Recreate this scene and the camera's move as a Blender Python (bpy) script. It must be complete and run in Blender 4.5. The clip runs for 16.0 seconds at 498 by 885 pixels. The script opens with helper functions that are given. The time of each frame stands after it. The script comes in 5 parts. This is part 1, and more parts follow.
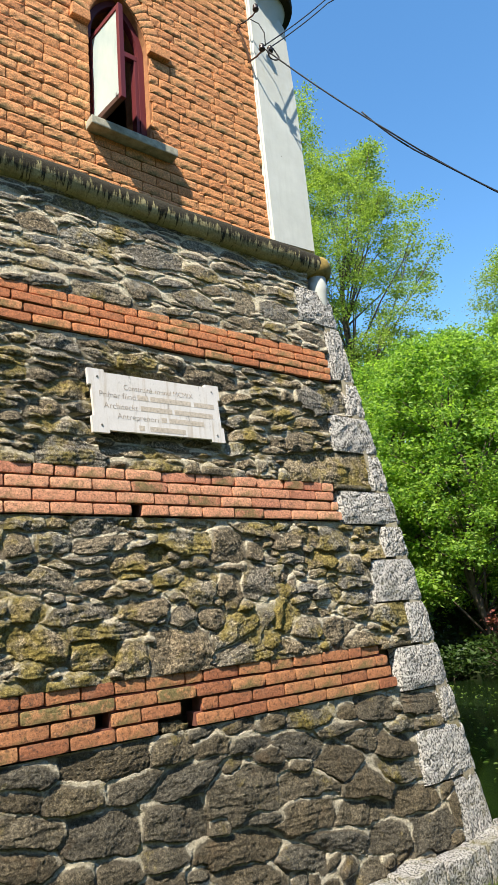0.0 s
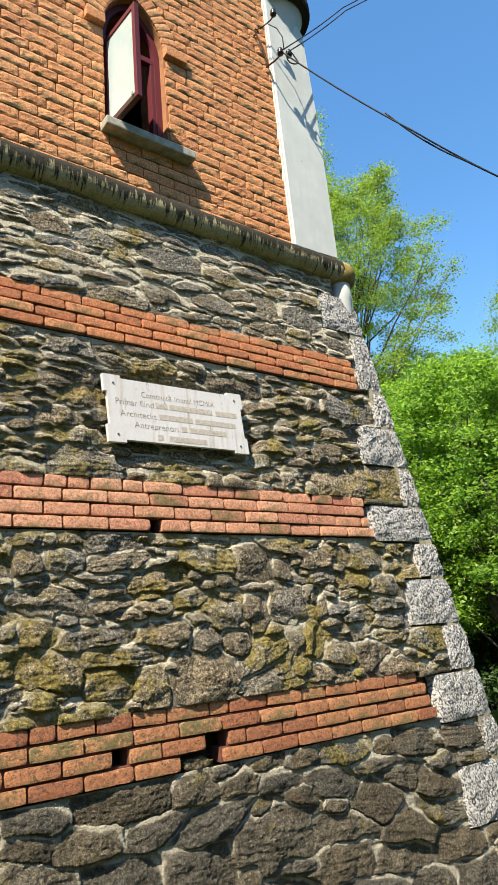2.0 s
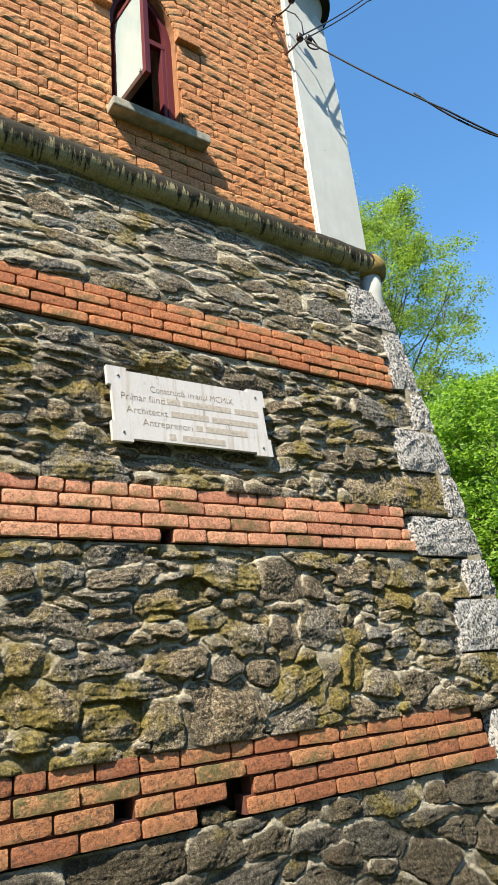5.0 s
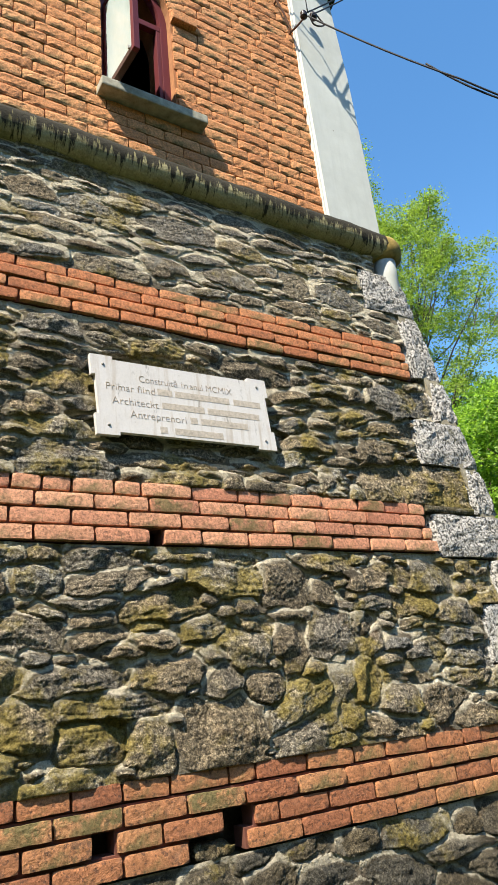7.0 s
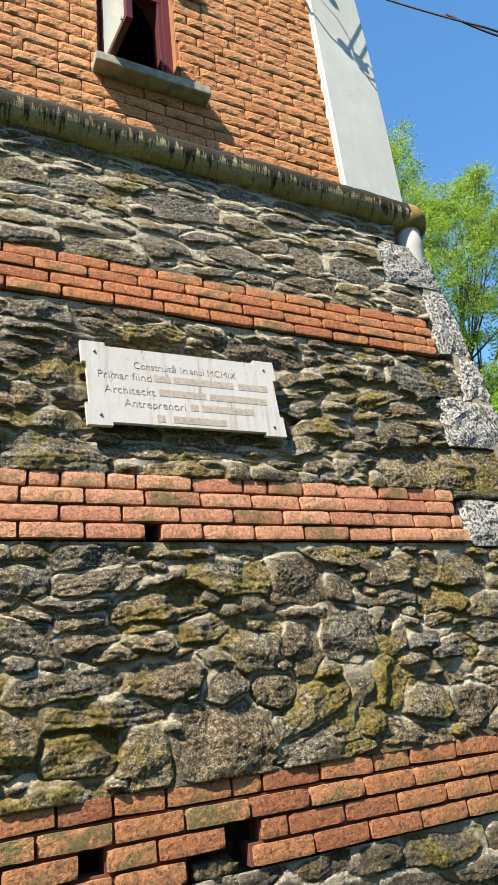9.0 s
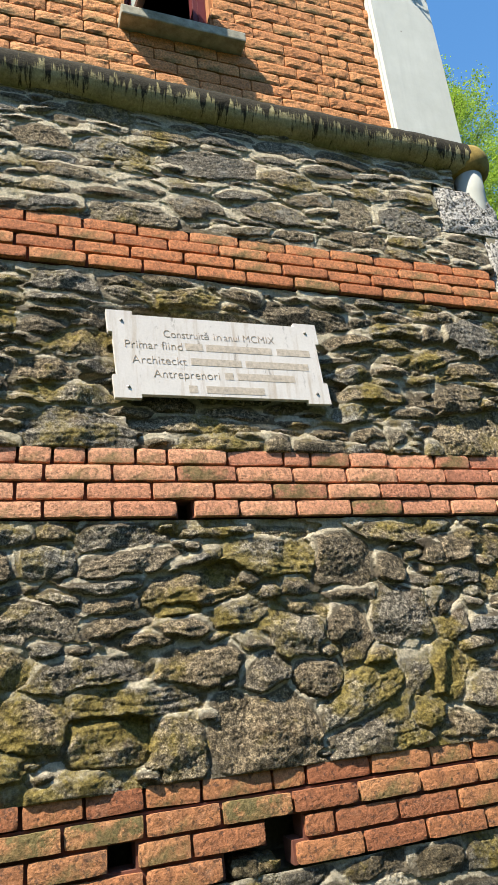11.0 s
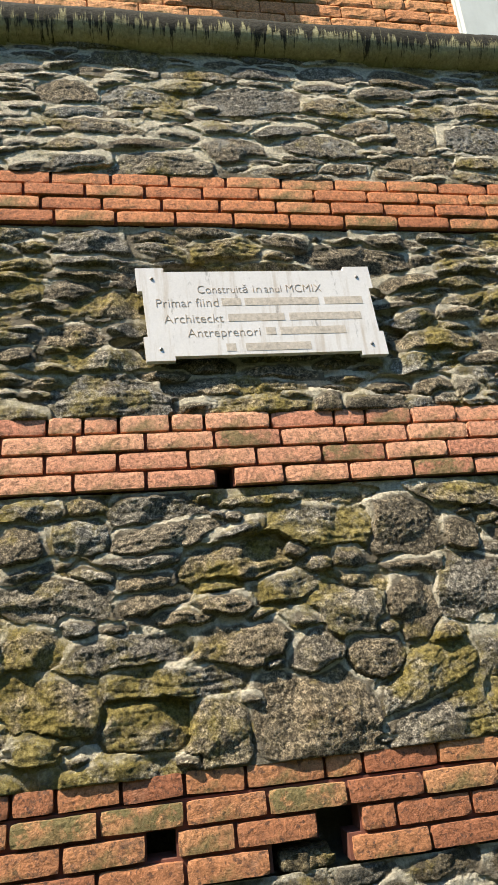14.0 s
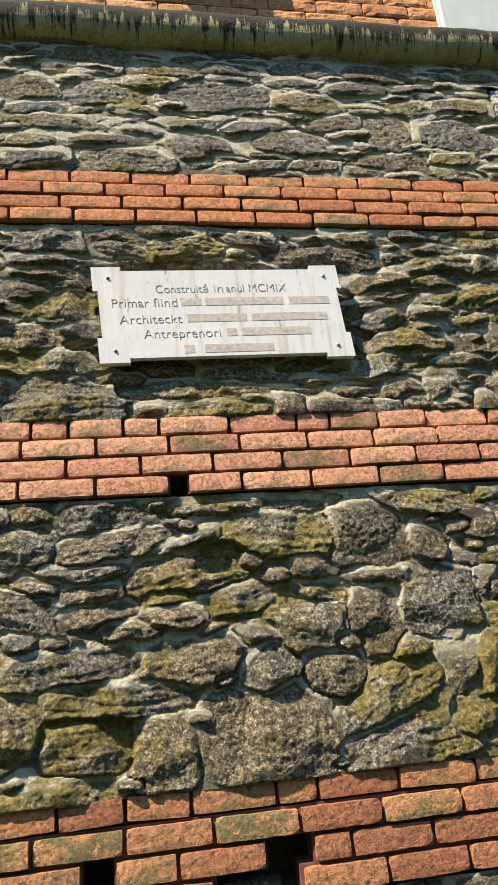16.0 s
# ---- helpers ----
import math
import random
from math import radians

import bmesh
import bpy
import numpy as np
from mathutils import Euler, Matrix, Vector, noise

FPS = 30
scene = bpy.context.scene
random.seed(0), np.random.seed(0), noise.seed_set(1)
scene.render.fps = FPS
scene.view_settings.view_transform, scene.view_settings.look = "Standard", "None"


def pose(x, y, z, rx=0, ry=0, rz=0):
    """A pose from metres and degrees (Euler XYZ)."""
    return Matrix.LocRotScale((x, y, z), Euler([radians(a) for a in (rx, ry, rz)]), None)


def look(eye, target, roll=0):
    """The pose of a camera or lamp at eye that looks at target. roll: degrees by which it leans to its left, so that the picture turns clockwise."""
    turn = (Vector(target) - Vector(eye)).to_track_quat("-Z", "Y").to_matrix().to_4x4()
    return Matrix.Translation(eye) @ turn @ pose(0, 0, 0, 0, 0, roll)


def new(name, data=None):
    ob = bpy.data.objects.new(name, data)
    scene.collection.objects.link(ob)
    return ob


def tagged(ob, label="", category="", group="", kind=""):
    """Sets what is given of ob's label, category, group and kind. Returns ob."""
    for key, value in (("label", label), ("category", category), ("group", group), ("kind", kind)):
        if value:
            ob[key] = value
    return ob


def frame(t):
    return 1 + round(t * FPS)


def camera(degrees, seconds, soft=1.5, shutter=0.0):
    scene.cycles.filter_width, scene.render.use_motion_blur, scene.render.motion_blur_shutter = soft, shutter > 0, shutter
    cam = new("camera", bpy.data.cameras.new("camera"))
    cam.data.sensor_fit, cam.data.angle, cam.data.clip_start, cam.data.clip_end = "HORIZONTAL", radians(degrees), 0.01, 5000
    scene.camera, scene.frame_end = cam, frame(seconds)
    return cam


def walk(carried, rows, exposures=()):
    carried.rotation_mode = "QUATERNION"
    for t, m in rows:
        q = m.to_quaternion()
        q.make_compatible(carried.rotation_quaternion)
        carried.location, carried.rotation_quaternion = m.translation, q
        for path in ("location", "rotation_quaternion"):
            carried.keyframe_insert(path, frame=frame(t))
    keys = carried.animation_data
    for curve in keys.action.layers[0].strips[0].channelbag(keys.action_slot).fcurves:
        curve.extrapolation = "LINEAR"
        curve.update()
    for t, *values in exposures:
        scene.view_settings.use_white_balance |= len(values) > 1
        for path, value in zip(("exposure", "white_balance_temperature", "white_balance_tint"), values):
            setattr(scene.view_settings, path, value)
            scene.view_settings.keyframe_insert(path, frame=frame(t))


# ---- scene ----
cam = camera(40.9, 16.0, soft=0.62)
PATH = [
    (0, (-1.364, -3.710, 1.735), (-0.155, -2.193, 2.221), -4.7),
    (0.5, (-1.343, -3.631, 1.736), (-0.141, -2.116, 2.246), -4.8),
    (1, (-1.316, -3.555, 1.729), (-0.122, -2.041, 2.262), -4.9),
    (1.5, (-1.289, -3.481, 1.721), (-0.105, -1.966, 2.273), -4.9),
    (2, (-1.241, -3.415, 1.716), (-0.071, -1.895, 2.281), -5.0),
    (2.5, (-1.189, -3.334, 1.708), (-0.032, -1.813, 2.299), -5.0),
    (3, (-1.136, -3.274, 1.721), (0.008, -1.751, 2.328), -5.0),
    (3.5, (-1.079, -3.210, 1.709), (0.051, -1.683, 2.333), -5.1),
    (4, (-1.030, -3.141, 1.692), (0.088, -1.611, 2.334), -5.1),
    (4.5, (-0.981, -3.072, 1.688), (0.126, -1.539, 2.339), -5.2),
    (7, (-0.602, -2.830, 1.682), (0.404, -1.250, 2.383), -5.7),
    (7.5, (-0.503, -2.804, 1.673), (0.475, -1.210, 2.382), -5.8),
    (8, (-0.425, -2.791, 1.702), (0.516, -1.172, 2.405), -5.8),
    (10.5, (-0.102, -2.660, 1.731), (0.626, -0.921, 2.398), -5.6),
    (11, (-0.046, -2.625, 1.750), (0.616, -0.851, 2.395), -5.3),
    (11.5, (0.009, -2.586, 1.755), (0.607, -0.786, 2.389), -5.3),
    (12, (0.052, -2.562, 1.771), (0.577, -0.732, 2.382), -5.4),
    (12.5, (0.110, -2.535, 1.772), (0.568, -0.683, 2.373), -5.5),
    (13, (0.175, -2.518, 1.783), (0.556, -0.645, 2.371), -5.5),
    (13.5, (0.233, -2.501, 1.784), (0.581, -0.618, 2.362), -5.4),
    (14, (0.277, -2.476, 1.785), (0.618, -0.591, 2.359), -5.2),
    (14.5, (0.341, -2.451, 1.783), (0.672, -0.566, 2.362), -5.1),
    (15, (0.405, -2.430, 1.785), (0.725, -0.544, 2.369), -5.0),
    (15.5, (0.440, -2.408, 1.786), (0.763, -0.525, 2.378), -4.8),
    (16, (0.481, -2.392, 1.795), (0.800, -0.510, 2.393), -5.0),
]
walk(cam, [(t, look(eye, target, roll)) for t, eye, target, roll in PATH], ((0.0, 1.16), (16.0, 1.16)))

# ---- light ----
SUN_WAY = Vector((0.54, 0.28, -0.80)).normalized()
world = bpy.data.worlds.new("sky")
scene.world = world
world.use_nodes = True
sky = world.node_tree.nodes.new("ShaderNodeTexSky")
sky.sky_type = "NISHITA"
sky.sun_disc = False
sky.sun_elevation = math.asin(-SUN_WAY.z)
sky.sun_rotation = math.atan2(-SUN_WAY.x, -SUN_WAY.y)
sky.air_density, sky.dust_density, sky.ozone_density = 1.0, 0.3, 0.7
background = world.node_tree.nodes["Background"]
background.inputs["Strength"].default_value = 0.125
clear = world.node_tree.nodes.new("ShaderNodeHueSaturation")
clear.inputs["Hue"].default_value = 0.496
clear.inputs["Saturation"].default_value = 1.26
clear.inputs["Value"].default_value = 1.11
world.node_tree.links.new(sky.outputs[0], clear.inputs["Color"])
world.node_tree.links.new(clear.outputs[0], background.inputs[0])
sun = new("sun", bpy.data.lights.new("sun", "SUN"))
sun.data.energy, sun.data.angle, sun.data.color = 5.0, radians(0.55), (1.0, 0.925, 0.78)
sun.rotation_mode = "QUATERNION"
sun.rotation_quaternion = SUN_WAY.to_track_quat("-Z", "Y")
sun.location = (-8, -4, 14)


# ---- materials ----
class Surface:
    """A node material on a Principled shader, with short calls for the usual nodes."""

    def __init__(self, name, rough=0.85, metal=0.0):
        self.m = bpy.data.materials.new(name)
        self.m.use_nodes = True
        self.t = self.m.node_tree
        self.b = self.t.nodes["Principled BSDF"]
        self.b.inputs["Roughness"].default_value = rough
        self.b.inputs["Metallic"].default_value = metal
        self.b.inputs["Specular IOR Level"].default_value = 0.25
        co = self.t.nodes.new("ShaderNodeTexCoord")
        self.place = co.outputs["Object"]
        self.info = self.t.nodes.new("ShaderNodeObjectInfo")
        self.luck = self.info.outputs["Random"]

    def link(self, a, b):
        self.t.links.new(a, b)

    def stretched(self, sx, sy, sz, tilt=0.0):
        n = self.t.nodes.new("ShaderNodeMapping")
        n.inputs["Scale"].default_value = (sx, sy, sz)
        n.inputs["Rotation"].default_value = (0, tilt, 0)
        self.link(self.place, n.inputs["Vector"])
        return n.outputs[0]

    def noise(self, scale, detail=4, rough=0.6, at=None, lucky=False, kind="ShaderNodeTexNoise"):
        n = self.t.nodes.new(kind)
        n.inputs["Scale"].default_value = scale
        n.inputs["Detail"].default_value = detail
        n.inputs["Roughness"].default_value = rough
        self.link(at or self.place, n.inputs["Vector"])
        if lucky:
            n.noise_dimensions = "4D"
            self.link(self.math("MULTIPLY", self.luck, 37.0), n.inputs["W"])
        return n.outputs[0]

    def cells(self, scale, at=None, feature="F1"):
        n = self.t.nodes.new("ShaderNodeTexVoronoi")
        n.feature = feature
        n.inputs["Scale"].default_value = scale
        self.link(at or self.place, n.inputs["Vector"])
        return n.outputs[0]

    def math(self, op, a, b=0.0):
        n = self.t.nodes.new("ShaderNodeMath")
        n.operation = op
        for i, v in enumerate((a, b)):
            if isinstance(v, (int, float)):
                n.inputs[i].default_value = v
            else:
                self.link(v, n.inputs[i])
        return n.outputs[0]

    def ramp(self, value, *stops):
        n = self.t.nodes.new("ShaderNodeValToRGB")
        r = n.color_ramp
        while len(r.elements) < len(stops):
            r.elements.new(0.5)
        for e, (p, c) in zip(r.elements, stops):
            e.position = p
            e.color = (*c, 1) if isinstance(c, tuple) else (c, c, c, 1)
        self.link(value, n.inputs[0])
        return n.outputs[0]

    def mix(self, fac, a, b, kind="MIX"):
        n = self.t.nodes.new("ShaderNodeMix")
        n.data_type, n.blend_type = "RGBA", kind
        for i, v in ((0, fac), (6, a), (7, b)):
            if isinstance(v, (int, float)):
                n.inputs[i].default_value = v
            elif isinstance(v, tuple):
                n.inputs[i].default_value = (*v, 1)
            else:
                self.link(v, n.inputs[i])
        return n.outputs[2]

    def colour(self, c):
        if isinstance(c, tuple):
            self.b.inputs["Base Color"].default_value = (*c, 1)
        else:
            self.link(c, self.b.inputs["Base Color"])
        return self

    def relief(self, *heights):
        """Each: a height's output, strength, depth in metres."""
        last = None
        for h, strength, depth in heights:
            n = self.t.nodes.new("ShaderNodeBump")
            n.inputs["Strength"].default_value = strength
            n.inputs["Distance"].default_value = depth
            self.link(h, n.inputs["Height"])
            if last is not None:
                self.link(last, n.inputs["Normal"])
            last = n.outputs[0]
        self.link(last, self.b.inputs["Normal"])
        return self

    def gloss(self, value):
        self.link(value, self.b.inputs["Roughness"])
        return self


def make_stone(name, wash=0.58, lift=1.0, cool=0.97, old=0.54):
    s = Surface(name, 0.9)
    tone = s.ramp(s.luck, (0.0, (0.115, 0.096, 0.065)), (0.3, (0.185, 0.142, 0.085)), (0.55, (0.125, 0.116, 0.098)),
                  (0.8, (0.215, 0.155, 0.085)), (1.0, (0.15, 0.142, 0.122)))
    grain = s.noise(55, 8, 0.7, lucky=True)
    tone = s.mix(1.0, tone, (lift, lift, lift * cool), "MULTIPLY")
    c = s.mix(1.0, tone, s.ramp(s.noise(95, 6, 0.75, lucky=True), (0.38, 0.16), (0.5, 0.92), (0.61, 2.1)), "MULTIPLY")
    layers = s.noise(6, 6, 0.7, s.stretched(1.2, 1, 7, 0.12), lucky=True)
    c = s.mix(1.0, c, s.ramp(layers, (0.3, 0.65), (0.7, 1.25)), "MULTIPLY")
    rust = s.ramp(s.noise(3.2, 4, 0.65, lucky=True), (0.60, 0.0), (0.77, 0.4))
    c = s.mix(rust, c, (0.25, 0.15, 0.075))
    moss = s.ramp(s.math("ADD", s.noise(2.0, 6, 0.75), s.math("MULTIPLY", s.luck, 0.14)), (old, 0.0), (old + 0.14, 0.8))
    c = s.mix(moss, c, s.ramp(grain, (0.3, (0.10, 0.085, 0.018)), (0.7, (0.34, 0.275, 0.06))))
    lime = s.ramp(s.noise(4.5, 7, 0.75, lucky=True), (wash, 0.0), (wash + 0.07, 0.8))
    c = s.mix(lime, c, s.ramp(grain, (0.3, (0.34, 0.31, 0.26)), (0.7, (0.52, 0.49, 0.43))))
    s.colour(c)
    shale = s.noise(14, 5, 0.75, s.stretched(1.0, 1, 4.5, -0.2), lucky=True)
    return s.relief((layers, 1.0, 0.03), (shale, 1.0, 0.03), (grain, 1.0, 0.028), (s.noise(140, 5, 0.75), 1.0, 0.011)).m


def make_rubble(name, tones, washed, old, pale, grit=1.0):
    """Slaty rubble with the mortar that laps over it: tones of the stones, lime wash, moss and how pale the mortar is."""
    s = Surface(name, 0.9)
    tone = s.ramp(s.luck, *tones)
    grain = s.noise(60, 8, 0.72, lucky=True)
    speck = s.noise(170, 5, 0.7, lucky=True)
    c = s.mix(1.0, tone, s.ramp(grain, (0.41, 1 - 0.68 * grit), (0.5, 1.0), (0.59, 1 + 1.1 * grit)), "MULTIPLY")
    c = s.mix(1.0, c, s.ramp(speck, (0.42, 1 - 0.58 * grit), (0.5, 1.0), (0.58, 1 + 0.8 * grit)), "MULTIPLY")
    beds = s.noise(7, 6, 0.7, s.stretched(1.2, 1, 6, 0.12), lucky=True)
    c = s.mix(1.0, c, s.ramp(beds, (0.3, 0.65), (0.7, 1.3)), "MULTIPLY")
    c = s.mix(s.ramp(s.noise(3.2, 4, 0.65, lucky=True), (0.58, 0.0), (0.74, 0.5)), c, (0.20, 0.115, 0.055))
    wash = s.ramp(s.noise(5, 7, 0.75, lucky=True), (washed, 0.0), (washed + 0.09, 0.75))
    c = s.mix(wash, c, s.ramp(grain, (0.3, (0.26, 0.235, 0.19)), (0.7, (0.48, 0.45, 0.39))))
    # lime mortar, partly painted light: pale on sunlit tops, brown for joint shade
    wide, fine = s.noise(3.2, 6, 0.7), s.noise(75, 6, 0.72)
    lime = s.ramp(wide, (0.34, tuple(pale * v for v in (0.10, 0.078, 0.052))), (0.5, tuple(pale * v for v in (0.18, 0.15, 0.105))), (0.66, tuple(pale * v for v in (0.29, 0.255, 0.19))))
    worn = s.t.nodes.new("ShaderNodeAttribute")
    worn.attribute_name = "lime"
    ragged = s.math("ADD", worn.outputs["Fac"], s.math("MULTIPLY", s.math("SUBTRACT", s.noise(38, 6, 0.75), 0.5), 1.1))
    cover = s.ramp(ragged, (0.48, 0.0), (0.62, 1.0))
    thick = s.math("ADD", s.math("MULTIPLY", ragged, 0.5), s.math("MULTIPLY", s.math("SUBTRACT", wide, 0.5), 0.8))
    lime = s.mix(s.ramp(thick, (0.45, 0.0), (0.62, 1.0)), lime, tuple(min(0.7, pale * v) for v in (0.56, 0.49, 0.36)))
    lime = s.mix(1.0, lime, s.ramp(fine, (0.34, 0.62), (0.5, 1.0), (0.66, 1.25)), "MULTIPLY")
    c = s.mix(cover, c, lime)
    moss = s.ramp(s.math("ADD", s.noise(3.4, 7, 0.75), s.math("MULTIPLY", s.luck, 0.15)), (old, 0.0), (old + 0.12, 0.85))
    c = s.mix(moss, c, s.ramp(grain, (0.38, (0.065, 0.052, 0.012)), (0.5, (0.235, 0.175, 0.036)), (0.62, (0.41, 0.315, 0.075))))
    s.colour(c)
    shale = s.noise(16, 6, 0.78, s.stretched(1.0, 1, 3.5, -0.1), lucky=True)
    return s.relief((shale, 1.0, 0.022), (grain, 1.0, 0.022), (speck, 1.0, 0.006)).m


def make_mortar(name, f):
    s = Surface(name, 0.95)
    wide, fine = s.noise(1.6, 6, 0.7), s.noise(70, 6, 0.7)
    c = s.ramp(wide, (0.3, (0.22 * f, 0.187 * f, 0.128 * f)), (0.5, (0.34 * f, 0.295 * f, 0.21 * f)), (0.7, (0.45 * f, 0.40 * f, 0.29 * f)))
    c = s.mix(1.0, c, s.ramp(fine, (0.3, 0.7), (0.7, 1.2)), "MULTIPLY")
    c = s.mix(s.ramp(s.noise(2.6, 6, 0.75), (0.53, 0.0), (0.66, 0.6)), c, (0.22, 0.18, 0.055))
    s.colour(c)
    return s.relief((s.noise(14, 6, 0.7), 0.8, 0.02), (fine, 0.6, 0.006)).m


def make_band_brick(name, tones, wear, mossy=0.5):
    s = Surface(name, 0.85)
    tone = s.ramp(s.luck, *tones)
    fine = s.noise(90, 6, 0.7, lucky=True)
    c = s.mix(1.0, tone, s.ramp(fine, (0.34, 0.5), (0.5, 1.0), (0.66, 1.45)), "MULTIPLY")
    spots = s.ramp(s.noise(32, 6, 0.8, lucky=True), (0.525, 0.0), (0.58, wear))
    dirty = s.ramp(s.math("FRACT", s.math("MULTIPLY", s.luck, 7.3)), (0.15, 0.15), (0.85, 1.0))
    spots = s.math("MULTIPLY", spots, dirty)
    c = s.mix(spots, c, (0.085, 0.055, 0.04))
    c = s.mix(s.ramp(s.noise(55, 4, 0.6, lucky=True), (0.57, 0.0), (0.62, wear)), c, (0.05, 0.035, 0.03))
    c = s.mix(s.ramp(s.noise(5, 6, 0.8, lucky=True), (0.52, 0.0), (0.66, wear * 0.8)), c, (0.13, 0.06, 0.035))
    pale = s.ramp(s.noise(9, 6, 0.75, lucky=True), (0.58, 0.0), (0.76, 0.45))
    c = s.mix(pale, c, (0.50, 0.30, 0.19))
    moss = s.ramp(s.math("ADD", s.noise(2.3, 5, 0.7), s.math("MULTIPLY", s.luck, 0.1)), (0.585, 0.0), (0.66, 0.8))
    moss = s.math("MAXIMUM", moss, s.math("MULTIPLY", s.ramp(s.luck, (0.91, 0.0), (0.92, mossy * 1.7)), s.ramp(s.noise(11, 6, 0.75, lucky=True), (0.46, 0.0), (0.56, 1.0))))
    c = s.mix(moss, c, s.ramp(fine, (0.3, (0.07, 0.062, 0.022)), (0.7, (0.25, 0.20, 0.085))))
    s.colour(c)
    return s.relief((s.noise(22, 6, 0.7, lucky=True), 0.4, 0.004), (spots, -0.8, 0.006), (fine, 1.0, 0.006)).m


def make_plain(name, c, rough=0.8, metal=0.0, spread=0.25, scale=20):
    s = Surface(name, rough, metal)
    n = s.noise(scale, 6, 0.7)
    lo, hi = tuple(v * (1 - spread) for v in c), tuple(min(1, v * (1 + spread)) for v in c)
    s.colour(s.ramp(n, (0.3, lo), (0.7, hi)))
    return s.relief((s.noise(scale * 4, 5, 0.7), 0.35, 0.003)).m


def make_granite(name, f, dirt):
    s = Surface(name, 0.85)
    pits = s.noise(70, 4, 0.6, s.stretched(1, 1, 0.8))
    fine = s.noise(120, 5, 0.7)
    c = s.ramp(pits, (0.41, (0.085, 0.08, 0.075)), (0.475, (0.40, 0.375, 0.355)), (0.56, (0.64, 0.60, 0.575)))
    c = s.mix(1.0, c, s.ramp(fine, (0.3, 0.75), (0.7, 1.15)), "MULTIPLY")
    c = s.mix(1.0, c, (f, f, f * 0.96), "MULTIPLY")
    c = s.mix(s.ramp(s.noise(4, 6, 0.75), (dirt, 0.0), (dirt + 0.13, 0.75)), c, (0.17, 0.15, 0.065))
    s.colour(c)
    return s.relief((pits, 1.0, 0.03), (fine, 0.6, 0.004)).m


def make_ledge():
    s = Surface("mossy cement ledge", 0.92)
    wide, fine = s.noise(2.2, 6, 0.75), s.noise(60, 6, 0.7)
    drips = s.noise(9, 6, 0.75, s.stretched(3.4, 0.5, 0.35))
    c = s.ramp(wide, (0.3, (0.25, 0.21, 0.10)), (0.5, (0.37, 0.32, 0.165)), (0.72, (0.47, 0.42, 0.25)))
    c = s.mix(s.ramp(s.noise(5, 6, 0.75), (0.52, 0.0), (0.66, 0.55)), c, (0.28, 0.23, 0.07))
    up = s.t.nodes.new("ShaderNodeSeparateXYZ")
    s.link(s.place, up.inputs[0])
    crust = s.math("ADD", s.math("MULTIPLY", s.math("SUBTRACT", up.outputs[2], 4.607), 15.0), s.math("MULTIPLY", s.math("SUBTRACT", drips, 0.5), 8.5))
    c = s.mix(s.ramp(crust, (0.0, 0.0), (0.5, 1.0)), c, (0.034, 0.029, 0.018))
    c = s.mix(1.0, c, s.ramp(fine, (0.3, 0.6), (0.7, 1.25)), "MULTIPLY")
    s.colour(c)
    return s.relief((s.noise(12, 6, 0.7), 0.7, 0.02), (fine, 0.7, 0.006)).m


def make_plaster(name="pale grey limewash plaster", f=1.0):
    s = Surface(name, 0.9)
    wide, fine = s.noise(1.7, 6, 0.7), s.noise(45, 6, 0.65)
    streaks = s.noise(7, 5, 0.65, s.stretched(2.5, 2.5, 0.25))
    c = s.ramp(wide, (0.3, (0.48, 0.49, 0.465)), (0.7, (0.62, 0.63, 0.60)))
    c = s.mix(s.ramp(streaks, (0.5, 0.0), (0.75, 0.35)), c, (0.42, 0.43, 0.41))
    c = s.mix(s.ramp(s.cells(6), (0.025, 0.8), (0.05, 0.0)), c, (0.16, 0.14, 0.12))
    s.colour(s.mix(1.0, c, (f, f, f * 0.97), "MULTIPLY"))
    return s.relief((s.noise(4, 4, 0.6), 0.25, 0.012), (fine, 0.25, 0.002)).m


def make_marble():
    s = Surface("weathered white marble", 0.55)
    wide, fine = s.noise(3, 6, 0.7), s.noise(130, 5, 0.7)
    streaks = s.noise(10, 6, 0.7, s.stretched(2.4, 1, 0.22))
    c = s.ramp(wide, (0.3, (0.62, 0.575, 0.54)), (0.7, (0.73, 0.69, 0.655)))
    c = s.mix(s.ramp(streaks, (0.52, 0.0), (0.68, 0.75)), c, (0.50, 0.42, 0.34))
    c = s.mix(s.ramp(s.noise(16, 5, 0.7, s.stretched(1.6, 1, 0.5)), (0.62, 0.0), (0.70, 0.75)), c, (0.28, 0.25, 0.22))
    c = s.mix(1.0, c, s.ramp(fine, (0.3, 0.93), (0.7, 1.05)), "MULTIPLY")
    s.colour(c)
    return s.relief((fine, 0.25, 0.002)).m


def make_painted_wood(name, c):
    s = Surface(name, 0.55)
    grain = s.noise(20, 6, 0.7, s.stretched(3, 3, 0.3))
    s.colour(s.mix(s.ramp(grain, (0.55, 0.0), (0.75, 0.5)), c, tuple(v * 0.45 for v in c)))
    return s.relief((grain, 0.4, 0.003)).m


def make_ground():
    s = Surface("grassy soil", 0.95)
    c = s.ramp(s.noise(0.7, 6, 0.7), (0.35, (0.022, 0.034, 0.010)), (0.6, (0.036, 0.05, 0.015)), (0.75, (0.055, 0.045, 0.025)))
    c = s.mix(1.0, c, s.ramp(s.noise(24, 6, 0.7), (0.3, 0.6), (0.7, 1.3)), "MULTIPLY")
    s.colour(c)
    return s.relief((s.noise(8, 6, 0.7), 0.8, 0.05)).m


